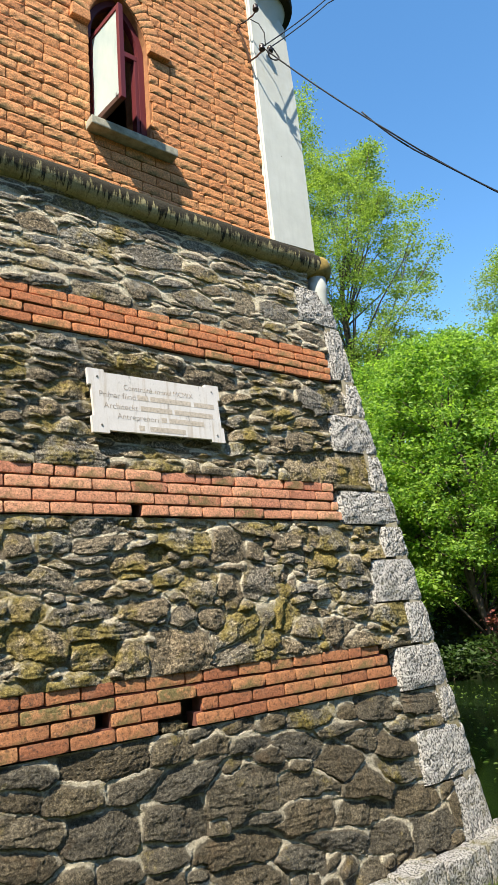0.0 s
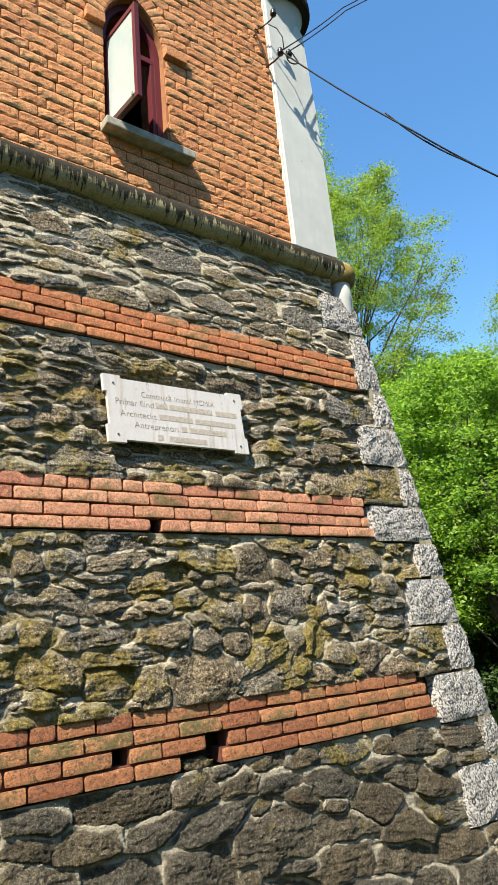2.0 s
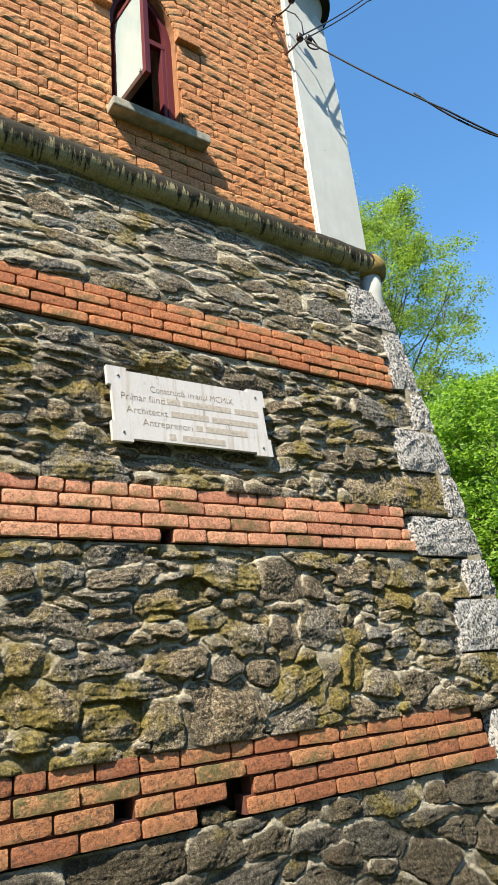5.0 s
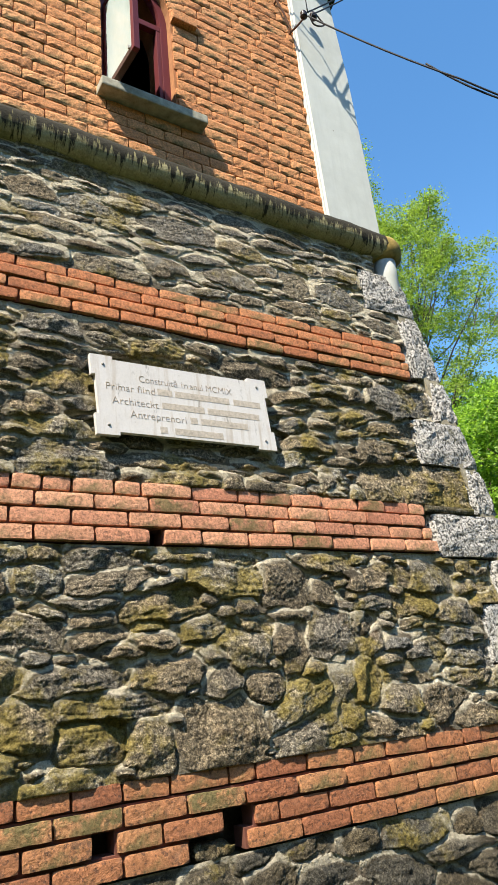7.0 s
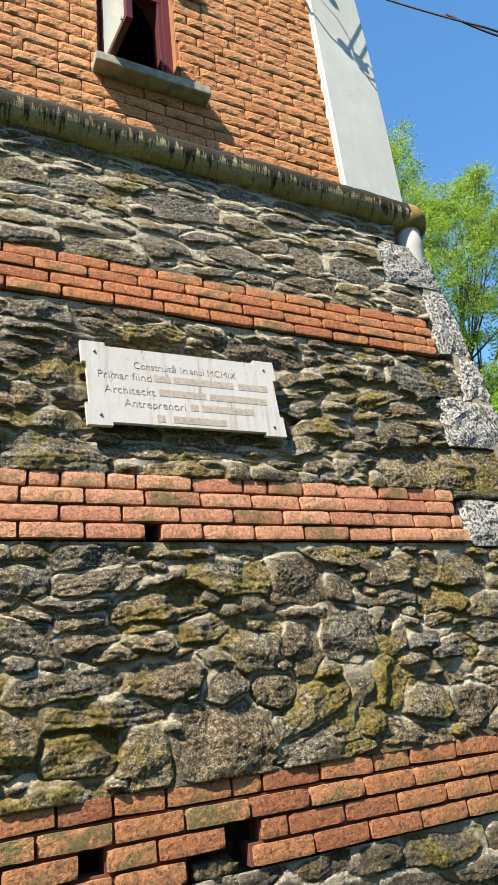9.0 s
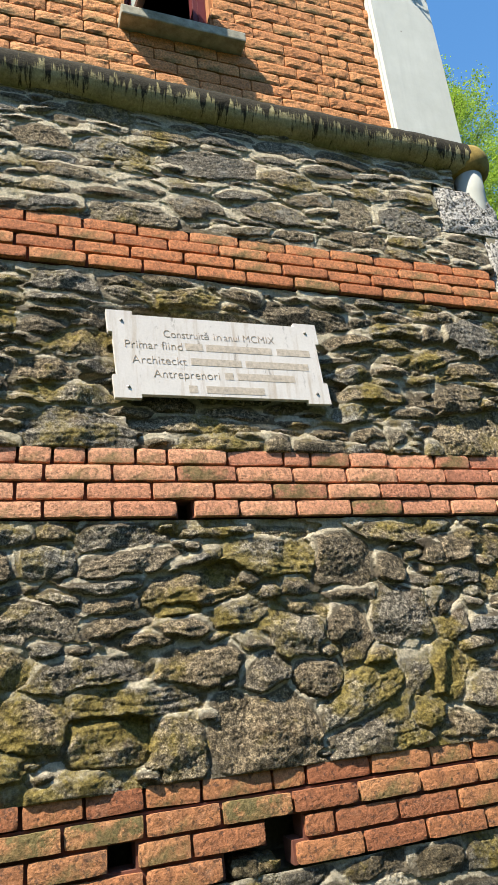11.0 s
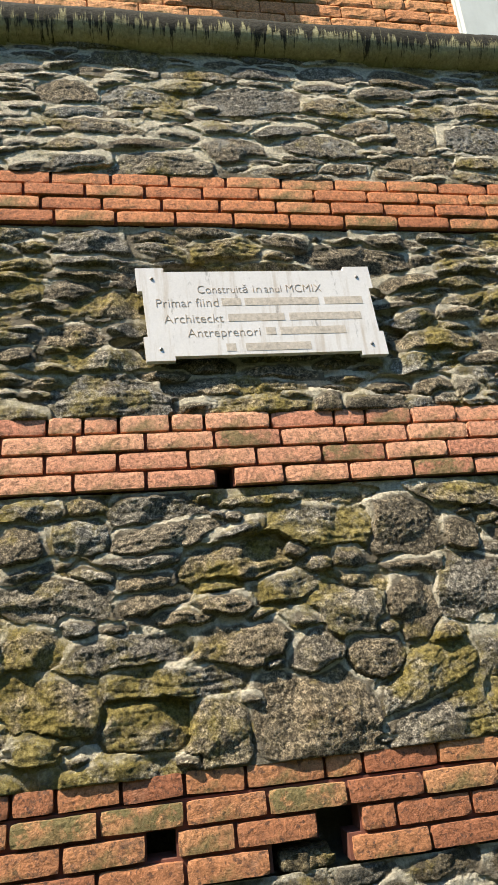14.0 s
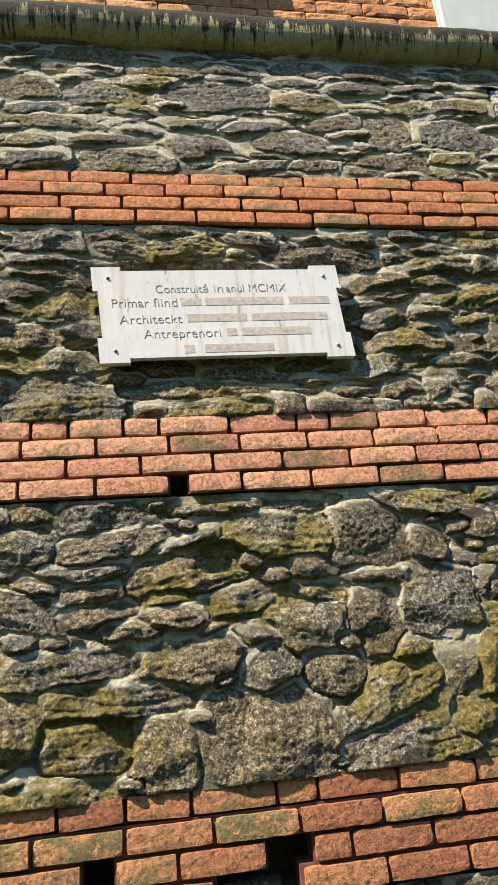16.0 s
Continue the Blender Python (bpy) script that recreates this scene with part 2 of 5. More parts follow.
def make_leaf(name, low, high, through_light=0.45):
    s = Surface(name, 0.5)
    per = s.t.nodes.new("ShaderNodeNewGeometry").outputs["Random Per Island"]
    c = s.ramp(per, (0.0, low), (1.0, high))
    s.colour(c)
    tr = s.t.nodes.new("ShaderNodeBsdfTranslucent")
    bright = s.mix(1.0, c, (1.6, 1.7, 0.7), "MULTIPLY")
    s.link(bright, tr.inputs["Color"])
    mx = s.t.nodes.new("ShaderNodeMixShader")
    mx.inputs[0].default_value = through_light
    s.link(s.b.outputs[0], mx.inputs[1])
    s.link(tr.outputs[0], mx.inputs[2])
    s.link(mx.outputs[0], s.t.nodes["Material Output"].inputs["Surface"])
    return s.m


def make_water():
    s = Surface("still green water", 0.16)
    s.b.inputs["Specular IOR Level"].default_value = 0.12
    s.colour(s.ramp(s.noise(0.8, 4, 0.6), (0.3, (0.003, 0.007, 0.002)), (0.7, (0.006, 0.012, 0.003))))
    return s.relief((s.noise(3, 3, 0.6), 0.05, 0.01)).m


BROWN_TONES = ((0.0, (0.145, 0.118, 0.080)), (0.3, (0.235, 0.182, 0.115)), (0.55, (0.18, 0.166, 0.14)), (0.8, (0.265, 0.205, 0.125)), (1.0, (0.25, 0.238, 0.205)))
SLATE_TONES = ((0.0, (0.082, 0.066, 0.043)), (0.3, (0.125, 0.098, 0.060)), (0.55, (0.092, 0.082, 0.063)), (0.8, (0.148, 0.117, 0.072)), (1.0, (0.12, 0.11, 0.088)))
RUBBLE = make_rubble("brown slaty rubble in lime mortar", BROWN_TONES, 0.60, 0.575, 1.15, 0.9)
DARK_RUBBLE = make_rubble("dark brown slaty rubble in lime mortar", SLATE_TONES, 0.69, 0.66, 0.9, 0.65)
PALE_RUBBLE = make_rubble("lime-washed rubble in grey mortar", BROWN_TONES, 0.52, 0.63, 1.25, 0.75)
STONE, GRANITE = make_stone("rubble stone", 0.565, 1.3, 0.92), make_granite("pitted granite quoin", 0.92, 0.60)
KERB_STONE = make_granite("dirty mossy granite", 0.78, 0.51)
# MORTAR: the wall body's mortar, darkened to imitate shade deep between the stones
MORTAR, CORNER_MORTAR = make_mortar("old mortar darkened as recess shade", 0.4), make_mortar("corner lime mortar", 0.9)
FAINT = make_plain("faint worn bars", (0.50, 0.43, 0.355), 0.9, 0, 0.3, 60)
BAND_BRICK = make_band_brick("red band brick", ((0.0, (0.40, 0.145, 0.065)), (0.35, (0.56, 0.215, 0.092)), (0.7, (0.53, 0.225, 0.10)), (1.0, (0.62, 0.28, 0.13))), 0.5)
DARK_BRICK = make_band_brick("dark red band brick", ((0.0, (0.30, 0.112, 0.055)), (0.35, (0.43, 0.180, 0.080)), (0.7, (0.41, 0.185, 0.083)), (1.0, (0.50, 0.238, 0.107))), 0.65, 0.55)
PINK_BRICK = make_band_brick("pinkish band brick", ((0.0, (0.47, 0.185, 0.11)), (0.4, (0.61, 0.285, 0.163)), (0.8, (0.67, 0.345, 0.20)), (1.0, (0.45, 0.17, 0.10))), 0.5)
FACE_BRICK = make_band_brick("orange rock-faced brick", ((0.0, (0.52, 0.215, 0.086)), (0.5, (0.62, 0.275, 0.110)), (1.0, (0.67, 0.318, 0.136))), 0.3, 0.0)
RED_MORTAR = make_plain("reddish dark brick mortar", (0.13, 0.052, 0.036), 0.95, 0, 0.35, 12)
ORANGE_MORTAR = make_plain("orange brick mortar", (0.36, 0.16, 0.07), 0.95, 0, 0.3, 12)
OCHRE_MOSS = make_plain("ochre moss crust", (0.27, 0.19, 0.055), 0.95, 0, 0.6, 9)
LEDGE, PLASTER, MARBLE = make_ledge(), make_plaster(), make_marble()
DULL_PLASTER = make_plaster("dull grey stained plaster", 0.8)
RED_WOOD = make_painted_wood("dark red painted wood", (0.12, 0.02, 0.025))
DARK_WOOD = make_painted_wood("dark brown weathered wood", (0.075, 0.04, 0.03))
SILL = make_plain("grey weathered stone sill", (0.36, 0.34, 0.27), 0.9, 0, 0.4, 14)
INCISED = make_plain("worn brown lettering", (0.34, 0.27, 0.205), 0.9, 0, 0.5, 60)
IRON = make_plain("rusty iron", (0.10, 0.05, 0.03), 0.8, 0.4, 0.5, 50)
CABLE = make_plain("black rubber cable", (0.02, 0.02, 0.022), 0.6, 0, 0.2, 30)
PORCELAIN = make_plain("dark brown porcelain", (0.03, 0.022, 0.02), 0.25, 0, 0.2, 30)
STEEL = make_plain("dull steel", (0.30, 0.28, 0.25), 0.5, 0.8, 0.3, 40)
INSIDE = make_plain("dim interior plaster", (0.30, 0.28, 0.25), 0.9, 0, 0.2, 5)
GROUND, WATER = make_ground(), make_water()
BARK = make_plain("grey brown bark", (0.09, 0.07, 0.05), 0.95, 0, 0.5, 9)


# ---- building blocks ----
def mesh_of(name, bm, material, smooth=False):
    me = bpy.data.meshes.new(name)
    bm.normal_update()
    bm.to_mesh(me)
    bm.free()
    me.materials.append(material)
    if smooth:
        me.shade_smooth()
    return me


def thing(name, bm=None, material=None, label="", category="", group="", kind="", smooth=False):
    ob = new(name, mesh_of(name, bm, material, smooth) if bm else None)
    return tagged(ob, label, category, group, kind)


def part(name, bm, material, parent, label="", smooth=False):
    ob = new(name, mesh_of(name, bm, material, smooth))
    ob.parent = parent
    return tagged(ob, label)


def box(bm, x0, x1, y0, y1, z0, z1, bevel=0.0):
    g = bmesh.ops.create_cube(bm, size=1, matrix=Matrix.LocRotScale(((x0 + x1) / 2, (y0 + y1) / 2, (z0 + z1) / 2), None, (x1 - x0, y1 - y0, z1 - z0)))
    if bevel:
        edges = list({e for v in g["verts"] for e in v.link_edges})
        bmesh.ops.bevel(bm, geom=edges, offset=bevel, segments=2, affect="EDGES", profile=0.6)
    return bm


def prism(bm, outline, y0, y1):
    """A solid from an outline in (x, z), between two depths."""
    a = [bm.verts.new((x, y0, z)) for x, z in outline]
    b = [bm.verts.new((x, y1, z)) for x, z in outline]
    bm.faces.new(a)
    bm.faces.new(b[::-1])
    n = len(a)
    for i in range(n):
        bm.faces.new((a[i], b[i], b[(i + 1) % n], a[(i + 1) % n]))
    bmesh.ops.recalc_face_normals(bm, faces=bm.faces)
    return bm


def tube(bm, points, radius, sides=8):
    """A round bar along points; radius may be a list."""
    rings = []
    pts = [Vector(p) for p in points]
    for i, p in enumerate(pts):
        way = (pts[min(i + 1, len(pts) - 1)] - pts[max(i - 1, 0)]).normalized()
        a = way.orthogonal().normalized() if i == 0 else (rings_a - way * rings_a.dot(way)).normalized()
        rings_a = a
        b = way.cross(a)
        r = radius[i] if isinstance(radius, (list, tuple)) else radius
        rings.append([bm.verts.new(p + r * (a * math.cos(k * math.tau / sides) + b * math.sin(k * math.tau / sides))) for k in range(sides)])
    for u, v in zip(rings, rings[1:]):
        for k in range(sides):
            bm.faces.new((u[k], u[(k + 1) % sides], v[(k + 1) % sides], v[k]))
    bm.faces.new(rings[0][::-1])
    bm.faces.new(rings[-1])
    bmesh.ops.recalc_face_normals(bm, faces=bm.faces)
    return bm


def lathe(bm, profile, x, y, sides=28):
    """Turned body about the upright through (x, y); profile rows of (radius, z)."""
    rings = [[bm.verts.new((x + r * math.cos(k * math.tau / sides), y + r * math.sin(k * math.tau / sides), z)) for k in range(sides)] for r, z in profile]
    for u, v in zip(rings, rings[1:]):
        for k in range(sides):
            bm.faces.new((u[k], u[(k + 1) % sides], v[(k + 1) % sides], v[k]))
    bm.faces.new(rings[0][::-1])
    bm.faces.new(rings[-1])
    bmesh.ops.recalc_face_normals(bm, faces=bm.faces)
    return bm


# ---- the plan, in metres ----
LEFT, BACK = -2.6, 5.6            # the building's far left side and its rear
# TOP: unseen height, raised so that the walls shade the stream
LEDGE_Z, TOP = 4.62, 13.0
FACE_Y = 0.165                    # brick face above the ledge
BANDS = ((1.098, 1.412, 2.66, 0.10), (2.348, 2.645, 2.36, 0.05), (3.530, 3.802, 2.53, 0.06))   # bottom, top, right end, end's slope


def front(z):
    """Depth of the battered stone face."""
    return 0.015 - 0.0672 * (3.6 - z)


def corner(z):
    """Where the battered corner stands."""
    return 3.50 - 0.19 * z


rng = random.Random(4)

# ---- lower wall: mortar body, battered on the front and the far side ----
def wall_body():
    bm = bmesh.new()
    nx, nz = 150, 170
    grid = []
    for j in range(nz + 1):
        z = -0.35 + (LEDGE_Z + 0.1 + 0.35) * j / nz
        row = []
        for i in range(nx + 1):
            x = -0.7 + ((corner(z) - 0.05 if z < 4.38 else 2.52) + 0.7) * i / nx
            d = 0.010 * noise.noise(Vector((x * 9, z * 9, 1))) + 0.014 * noise.noise(Vector((x * 3, z * 4, 7)))
            sunk = 0.20 if any(z0 - 0.005 < z < z1 and x < end for z0, z1, end, slope in BANDS) else 0.07
            row.append(bm.verts.new((x, front(z) + 0.022 + d + sunk, z)))
        grid.append(row)
    for j in range(nz):
        for i in range(nx):
            bm.faces.new((grid[j][i], grid[j][i + 1], grid[j + 1][i + 1], grid[j + 1][i]))
    z0, z1 = -0.35, LEDGE_Z + 0.1
    # the plain rest of the body: far left, side, rear, top
    def v(x, y, z):
        return bm.verts.new((x, y, z))
    bm.faces.new((v(LEFT, front(z0) + 0.022, z0), v(-0.7, front(z0) + 0.022, z0), v(-0.7, front(z1) + 0.022, z1), v(LEFT, front(z1) + 0.022, z1)))
    bm.faces.new((v(corner(z0) - 0.05, front(z0) + 0.022, z0), v(corner(z0) - 0.05, BACK, z0), v(corner(z1) - 0.05, BACK, z1), v(corner(z1) - 0.05, front(z1) + 0.022, z1)))
    bm.faces.new((v(corner(z0) - 0.05, BACK, z0), v(LEFT, BACK, z0), v(LEFT, BACK, z1), v(corner(z1) - 0.05, BACK, z1)))
    bm.faces.new((v(LEFT, BACK, z0), v(LEFT, front(z0), z0), v(LEFT, front(z1), z1), v(LEFT, BACK, z1)))
    bm.faces.new((v(LEFT, front(z1), z1), v(corner(z1) - 0.05, front(z1), z1), v(corner(z1) - 0.05, BACK, z1), v(LEFT, BACK, z1)))
    return bm


lower_wall = thing("wall_lower", wall_body(), MORTAR, "battered rubble stone wall with pale mortar and granite corner", "wall", kind="structure", smooth=False)


# well-marked stones of each zone: middle x, middle z, width, height, slant in degrees
ZONE_FOOT_A = [(0.34, 1.03, 0.49, 0.19, -4), (-0.10, 1.03, 0.30, 0.11, -11), (0.71, 1.01, 0.30, 0.15, 11), (0.48, 0.87, 0.38, 0.13, 7), (0.81, 0.83, 0.49, 0.18, 9),
               (0.15, 0.88, 0.31, 0.15, -8), (-0.13, 0.92, 0.25, 0.10, -12), (0.99, 0.98, 0.23, 0.12, 6), (1.26, 0.95, 0.30, 0.09, -2), (1.77, 1.01, 0.42, 0.15, -9),
               (2.02, 0.91, 0.53, 0.11, -6), (2.43, 1.00, 0.37, 0.17, -8), (2.97, 0.94, 0.48, 0.16, -8), (3.12, 0.80, 0.54, 0.11, -9), (1.71, 0.88, 0.41, 0.16, -6),
               (2.22, 0.82, 0.39, 0.16, -10), (-0.09, 0.78, 0.35, 0.14, -13), (1.42, 0.85, 0.22, 0.11, -10), (1.22, 0.69, 0.62, 0.28, -5)]
ZONE_FOOT_B = [(2.01, 0.72, 0.37, 0.24, -10), (1.67, 0.64, 0.53, 0.15, -8), (2.56, 0.72, 0.33, 0.18, -10), (2.26, 0.53, 0.46, 0.21, -11), (1.65, 0.48, 0.51, 0.18, -3),
               (0.30, 0.69, 0.41, 0.23, -13), (0.71, 0.67, 0.44, 0.22, -5), (1.35, 0.53, 0.35, 0.08, -9), (0.62, 0.49, 0.29, 0.15, -14), (-0.11, 0.65, 0.29, 0.12, -15),
               (0.37, 0.49, 0.32, 0.14, -15), (2.51, 0.56, 0.42, 0.16, -11), (2.13, 0.39, 0.47, 0.15, -6), (2.71, 0.32, 0.49, 0.21, -12), (1.88, 0.27, 0.55, 0.12, -11),
               (2.40, 0.17, 0.43, 0.20, -14), (3.26, 0.20, 0.43, 0.32, -12), (1.13, 0.41, 0.60, 0.16, -7), (1.59, 0.26, 0.41, 0.14, -14)]
ZONE_FOOT_C = [(1.17, 0.26, 0.37, 0.13, -15), (2.78, 0.14, 0.49, 0.28, -7)]
ZONE_FOOT = ZONE_FOOT_A + ZONE_FOOT_B + ZONE_FOOT_C
ZONE_MIDDLE_A = [(0.32, 2.29, 0.34, 0.10, 2), (0.87, 2.30, 0.57, 0.05, -1), (1.55, 2.28, 0.35, 0.09, -3), (-0.10, 2.30, 0.23, 0.06, -2), (1.27, 2.17, 0.24, 0.23, -3),
                 (0.95, 2.18, 0.38, 0.15, -3), (1.71, 2.18, 0.18, 0.12, -3), (0.08, 2.20, 0.19, 0.14, -4), (0.39, 2.18, 0.37, 0.10, 5), (0.30, 2.10, 0.26, 0.05, 4),
                 (0.63, 2.08, 0.43, 0.14, 11), (0.63, 2.18, 0.23, 0.06, 17), (0.84, 2.10, 0.10, 0.06, -14), (1.03, 2.06, 0.12, 0.09, -4), (1.50, 2.12, 0.13, 0.12, -3),
                 (1.69, 2.10, 0.18, 0.08, -4), (1.69, 1.96, 0.09, 0.14, -4), (1.06, 1.98, 0.20, 0.07, -4), (0.11, 2.06, 0.20, 0.06, -9)]
ZONE_MIDDLE_B = [(0.32, 1.96, 0.27, 0.08, 6), (0.30, 2.03, 0.22, 0.06, 1), (0.78, 1.96, 0.23, 0.09, 10), (0.00, 1.99, 0.37, 0.14, -7), (-0.12, 2.18, 0.11, 0.13, -3),
                 (1.71, 1.95, 0.16, 0.13, -2), (1.93, 2.22, 0.39, 0.13, 4), (1.67, 2.18, 0.18, 0.09, 0), (2.28, 2.20, 0.34, 0.19, -4), (1.78, 2.08, 0.41, 0.10, 3),
                 (2.13, 2.06, 0.37, 0.13, -1), (2.43, 2.02, 0.34, 0.18, -5), (2.59, 2.14, 0.37, 0.11, 0), (2.66, 2.07, 0.33, 0.16, -1), (1.51, 1.93, 0.29, 0.22, -4),
                 (1.26, 1.88, 0.16, 0.23, -4), (1.01, 1.88, 0.22, 0.19, -14), (0.57, 1.93, 0.22, 0.07, -4), (0.06, 1.89, 0.12, 0.08, -5)]
ZONE_MIDDLE_C = [(0.23, 1.79, 0.45, 0.12, 5), (0.62, 1.79, 0.36, 0.13, -1), (0.37, 1.69, 0.45, 0.12, -2), (0.87, 1.75, 0.18, 0.15, 28), (1.09, 1.71, 0.18, 0.15, -5),
                 (1.58, 1.71, 0.24, 0.22, 21), (-0.08, 1.84, 0.19, 0.12, -10), (1.76, 1.87, 0.24, 0.15, 12), (2.09, 1.83, 0.41, 0.16, 1), (2.36, 1.89, 0.34, 0.11, -2),
                 (1.63, 1.71, 0.29, 0.24, 3), (2.40, 1.68, 0.38, 0.13, 6), (2.02, 1.71, 0.27, 0.11, -4), (1.86, 1.79, 0.22, 0.10, -3), (1.93, 1.86, 0.50, 0.13, 1),
                 (2.48, 1.75, 0.44, 0.15, -3), (1.98, 1.72, 0.38, 0.11, 0), (1.27, 1.64, 0.42, 0.14, 24), (1.31, 1.48, 0.44, 0.16, 12)]
ZONE_MIDDLE_D = [(1.55, 1.54, 0.20, 0.12, 7), (0.30, 1.57, 0.27, 0.16, 2), (0.53, 1.53, 0.19, 0.21, -6), (0.87, 1.54, 0.39, 0.28, -6), (0.21, 1.43, 0.36, 0.10, -2),
                 (-0.01, 1.65, 0.32, 0.18, -6), (1.87, 1.59, 0.28, 0.17, 2), (1.75, 1.48, 0.44, 0.12, -13), (2.15, 1.56, 0.32, 0.19, 5), (2.44, 1.46, 0.50, 0.11, -8),
                 (2.75, 1.63, 0.36, 0.20, -4)]
ZONE_MIDDLE = ZONE_MIDDLE_A + ZONE_MIDDLE_B + ZONE_MIDDLE_C + ZONE_MIDDLE_D
ZONE_PLAQUE_A = [(0.40, 3.47, 0.27, 0.07, -3), (1.48, 3.47, 0.28, 0.07, 1), (0.14, 3.44, 0.30, 0.13, 1), (0.42, 3.41, 0.23, 0.08, -18), (0.70, 3.40, 0.32, 0.11, 1),
                 (0.97, 3.45, 0.24, 0.09, -5), (0.82, 3.33, 0.44, 0.06, -2), (1.26, 3.38, 0.47, 0.15, -9), (1.60, 3.38, 0.17, 0.07, 12), (1.76, 3.42, 0.26, 0.06, 1),
                 (1.99, 3.36, 0.16, 0.12, 1), (0.13, 3.35, 0.28, 0.07, 1), (0.17, 3.28, 0.32, 0.06, -3), (0.05, 3.21, 0.17, 0.10, 6), (1.54, 3.27, 0.29, 0.08, 9),
                 (1.76, 3.27, 0.29, 0.10, 6), (1.53, 3.18, 0.25, 0.06, 11), (1.80, 3.17, 0.30, 0.09, 11), (1.79, 3.33, 0.50, 0.09, 9)]
ZONE_PLAQUE_B = [(2.38, 3.34, 0.50, 0.26, 0), (1.92, 3.18, 0.42, 0.12, 14), (2.54, 3.21, 0.36, 0.11, 7), (-0.16, 3.20, 0.15, 0.08, 3), (-0.13, 3.33, 0.20, 0.08, 4),
                 (0.21, 3.13, 0.23, 0.12, 0), (1.50, 3.07, 0.20, 0.10, 12), (1.59, 2.96, 0.37, 0.08, -1), (1.89, 2.97, 0.21, 0.11, 5), (1.89, 3.06, 0.22, 0.06, 10),
                 (0.08, 3.00, 0.22, 0.11, -1), (0.26, 3.03, 0.17, 0.06, 3), (0.17, 2.89, 0.34, 0.09, -1), (1.49, 2.86, 0.27, 0.09, 7), (1.82, 2.88, 0.28, 0.07, 7),
                 (2.21, 3.13, 0.43, 0.10, 7), (1.97, 2.96, 0.45, 0.20, 2), (-0.16, 2.92, 0.12, 0.07, 1), (0.19, 2.73, 0.44, 0.19, -2)]
ZONE_PLAQUE_C = [(1.68, 2.75, 0.16, 0.11, 14), (1.52, 2.75, 0.17, 0.08, -1), (1.83, 2.79, 0.22, 0.07, 11), (1.87, 2.69, 0.10, 0.13, -2), (0.78, 2.68, 0.37, 0.08, 2),
                 (1.06, 2.69, 0.11, 0.11, -2), (1.24, 2.67, 0.26, 0.11, 4), (1.44, 2.67, 0.14, 0.07, -2), (1.57, 2.69, 0.11, 0.07, -2), (0.66, 2.78, 0.51, 0.09, -1),
                 (2.03, 2.75, 0.39, 0.27, 8), (2.50, 2.77, 0.60, 0.33, -4), (1.76, 2.78, 0.26, 0.13, 5)]
ZONE_PLAQUE = ZONE_PLAQUE_A + ZONE_PLAQUE_B + ZONE_PLAQUE_C
ZONE_TOP_A = [(0.31, 4.49, 0.34, 0.13, 11), (0.70, 4.42, 0.29, 0.09, 0), (0.94, 4.44, 0.30, 0.09, -3), (1.35, 4.47, 0.31, 0.10, -3), (1.69, 4.46, 0.37, 0.12, -3),
              (0.04, 4.28, 0.27, 0.14, -3), (0.36, 4.25, 0.35, 0.15, -3), (0.91, 4.26, 0.49, 0.18, 4), (0.07, 4.15, 0.29, 0.08, 8), (0.17, 4.07, 0.48, 0.08, -4),
              (0.77, 4.08, 0.26, 0.07, 9), (1.02, 4.08, 0.32, 0.08, 9), (1.67, 4.08, 0.20, 0.21, 3), (1.82, 4.25, 0.23, 0.10, 3), (2.08, 4.27, 0.27, 0.10, 3),
              (2.02, 4.09, 0.33, 0.17, 3), (1.30, 4.25, 0.30, 0.13, -3), (1.42, 4.12, 0.23, 0.09, 9), (0.08, 3.97, 0.30, 0.08, 3)]
ZONE_TOP_B = [(0.36, 3.99, 0.41, 0.07, 5), (0.78, 3.97, 0.29, 0.14, 3), (0.43, 3.87, 0.43, 0.14, 2), (0.08, 3.87, 0.30, 0.07, 6), (1.23, 4.00, 0.34, 0.14, -10),
              (1.02, 3.86, 0.31, 0.06, 8), (1.27, 3.87, 0.27, 0.08, 8), (1.71, 3.91, 0.33, 0.11, 2), (1.98, 3.93, 0.23, 0.09, 2)]
ZONE_TOP = ZONE_TOP_A + ZONE_TOP_B
QUOINS = ((4.06, 4.39, 2.28), (3.56, 4.05, 2.56), (3.25, 3.54, 2.68), (2.92, 3.235, 2.44), (2.605, 2.91, 2.80), (2.325, 2.595, 2.42),
          (2.06, 2.31, 2.83), (1.715, 2.045, 2.63), (1.385, 1.70, 2.95), (1.05, 1.37, 2.75), (0.78, 1.04, 3.14), (0.39, 0.765, 2.82), (-0.3, 0.375, 3.14))


def stone_limit(z):
    """How far to the side the rubble goes at that height, up to the corner stones."""
    if z > 4.395:
        return 2.45
    for z0, z1, x0 in QUOINS:
        if z0 - 0.01 <= z <= z1 + 0.01:
            return x0 - 0.012
    return corner(z) - 0.06


def grain_noise(x, z, seed=0):
    """Smooth value noise between 0 and 1 on whole arrays."""
    xi, zi = np.floor(x).astype(np.int64), np.floor(z).astype(np.int64)
    fx, fz = x - xi, z - zi
    fx, fz = fx * fx * (3 - 2 * fx), fz * fz * (3 - 2 * fz)

    def corner_value(i, j):
        v = (i * 374761393 + j * 668265263 + seed * 2147483) & 0x7FFFFFFF
        v = ((v ^ (v >> 13)) * 1274126177) & 0x7FFFFFFF
        return ((v ^ (v >> 16)) & 0xFFFF) / 65535.0

    a = corner_value(xi, zi) * (1 - fx) + corner_value(xi + 1, zi) * fx
    b = corner_value(xi, zi + 1) * (1 - fx) + corner_value(xi + 1, zi + 1) * fx
    return a * (1 - fz) + b * fz


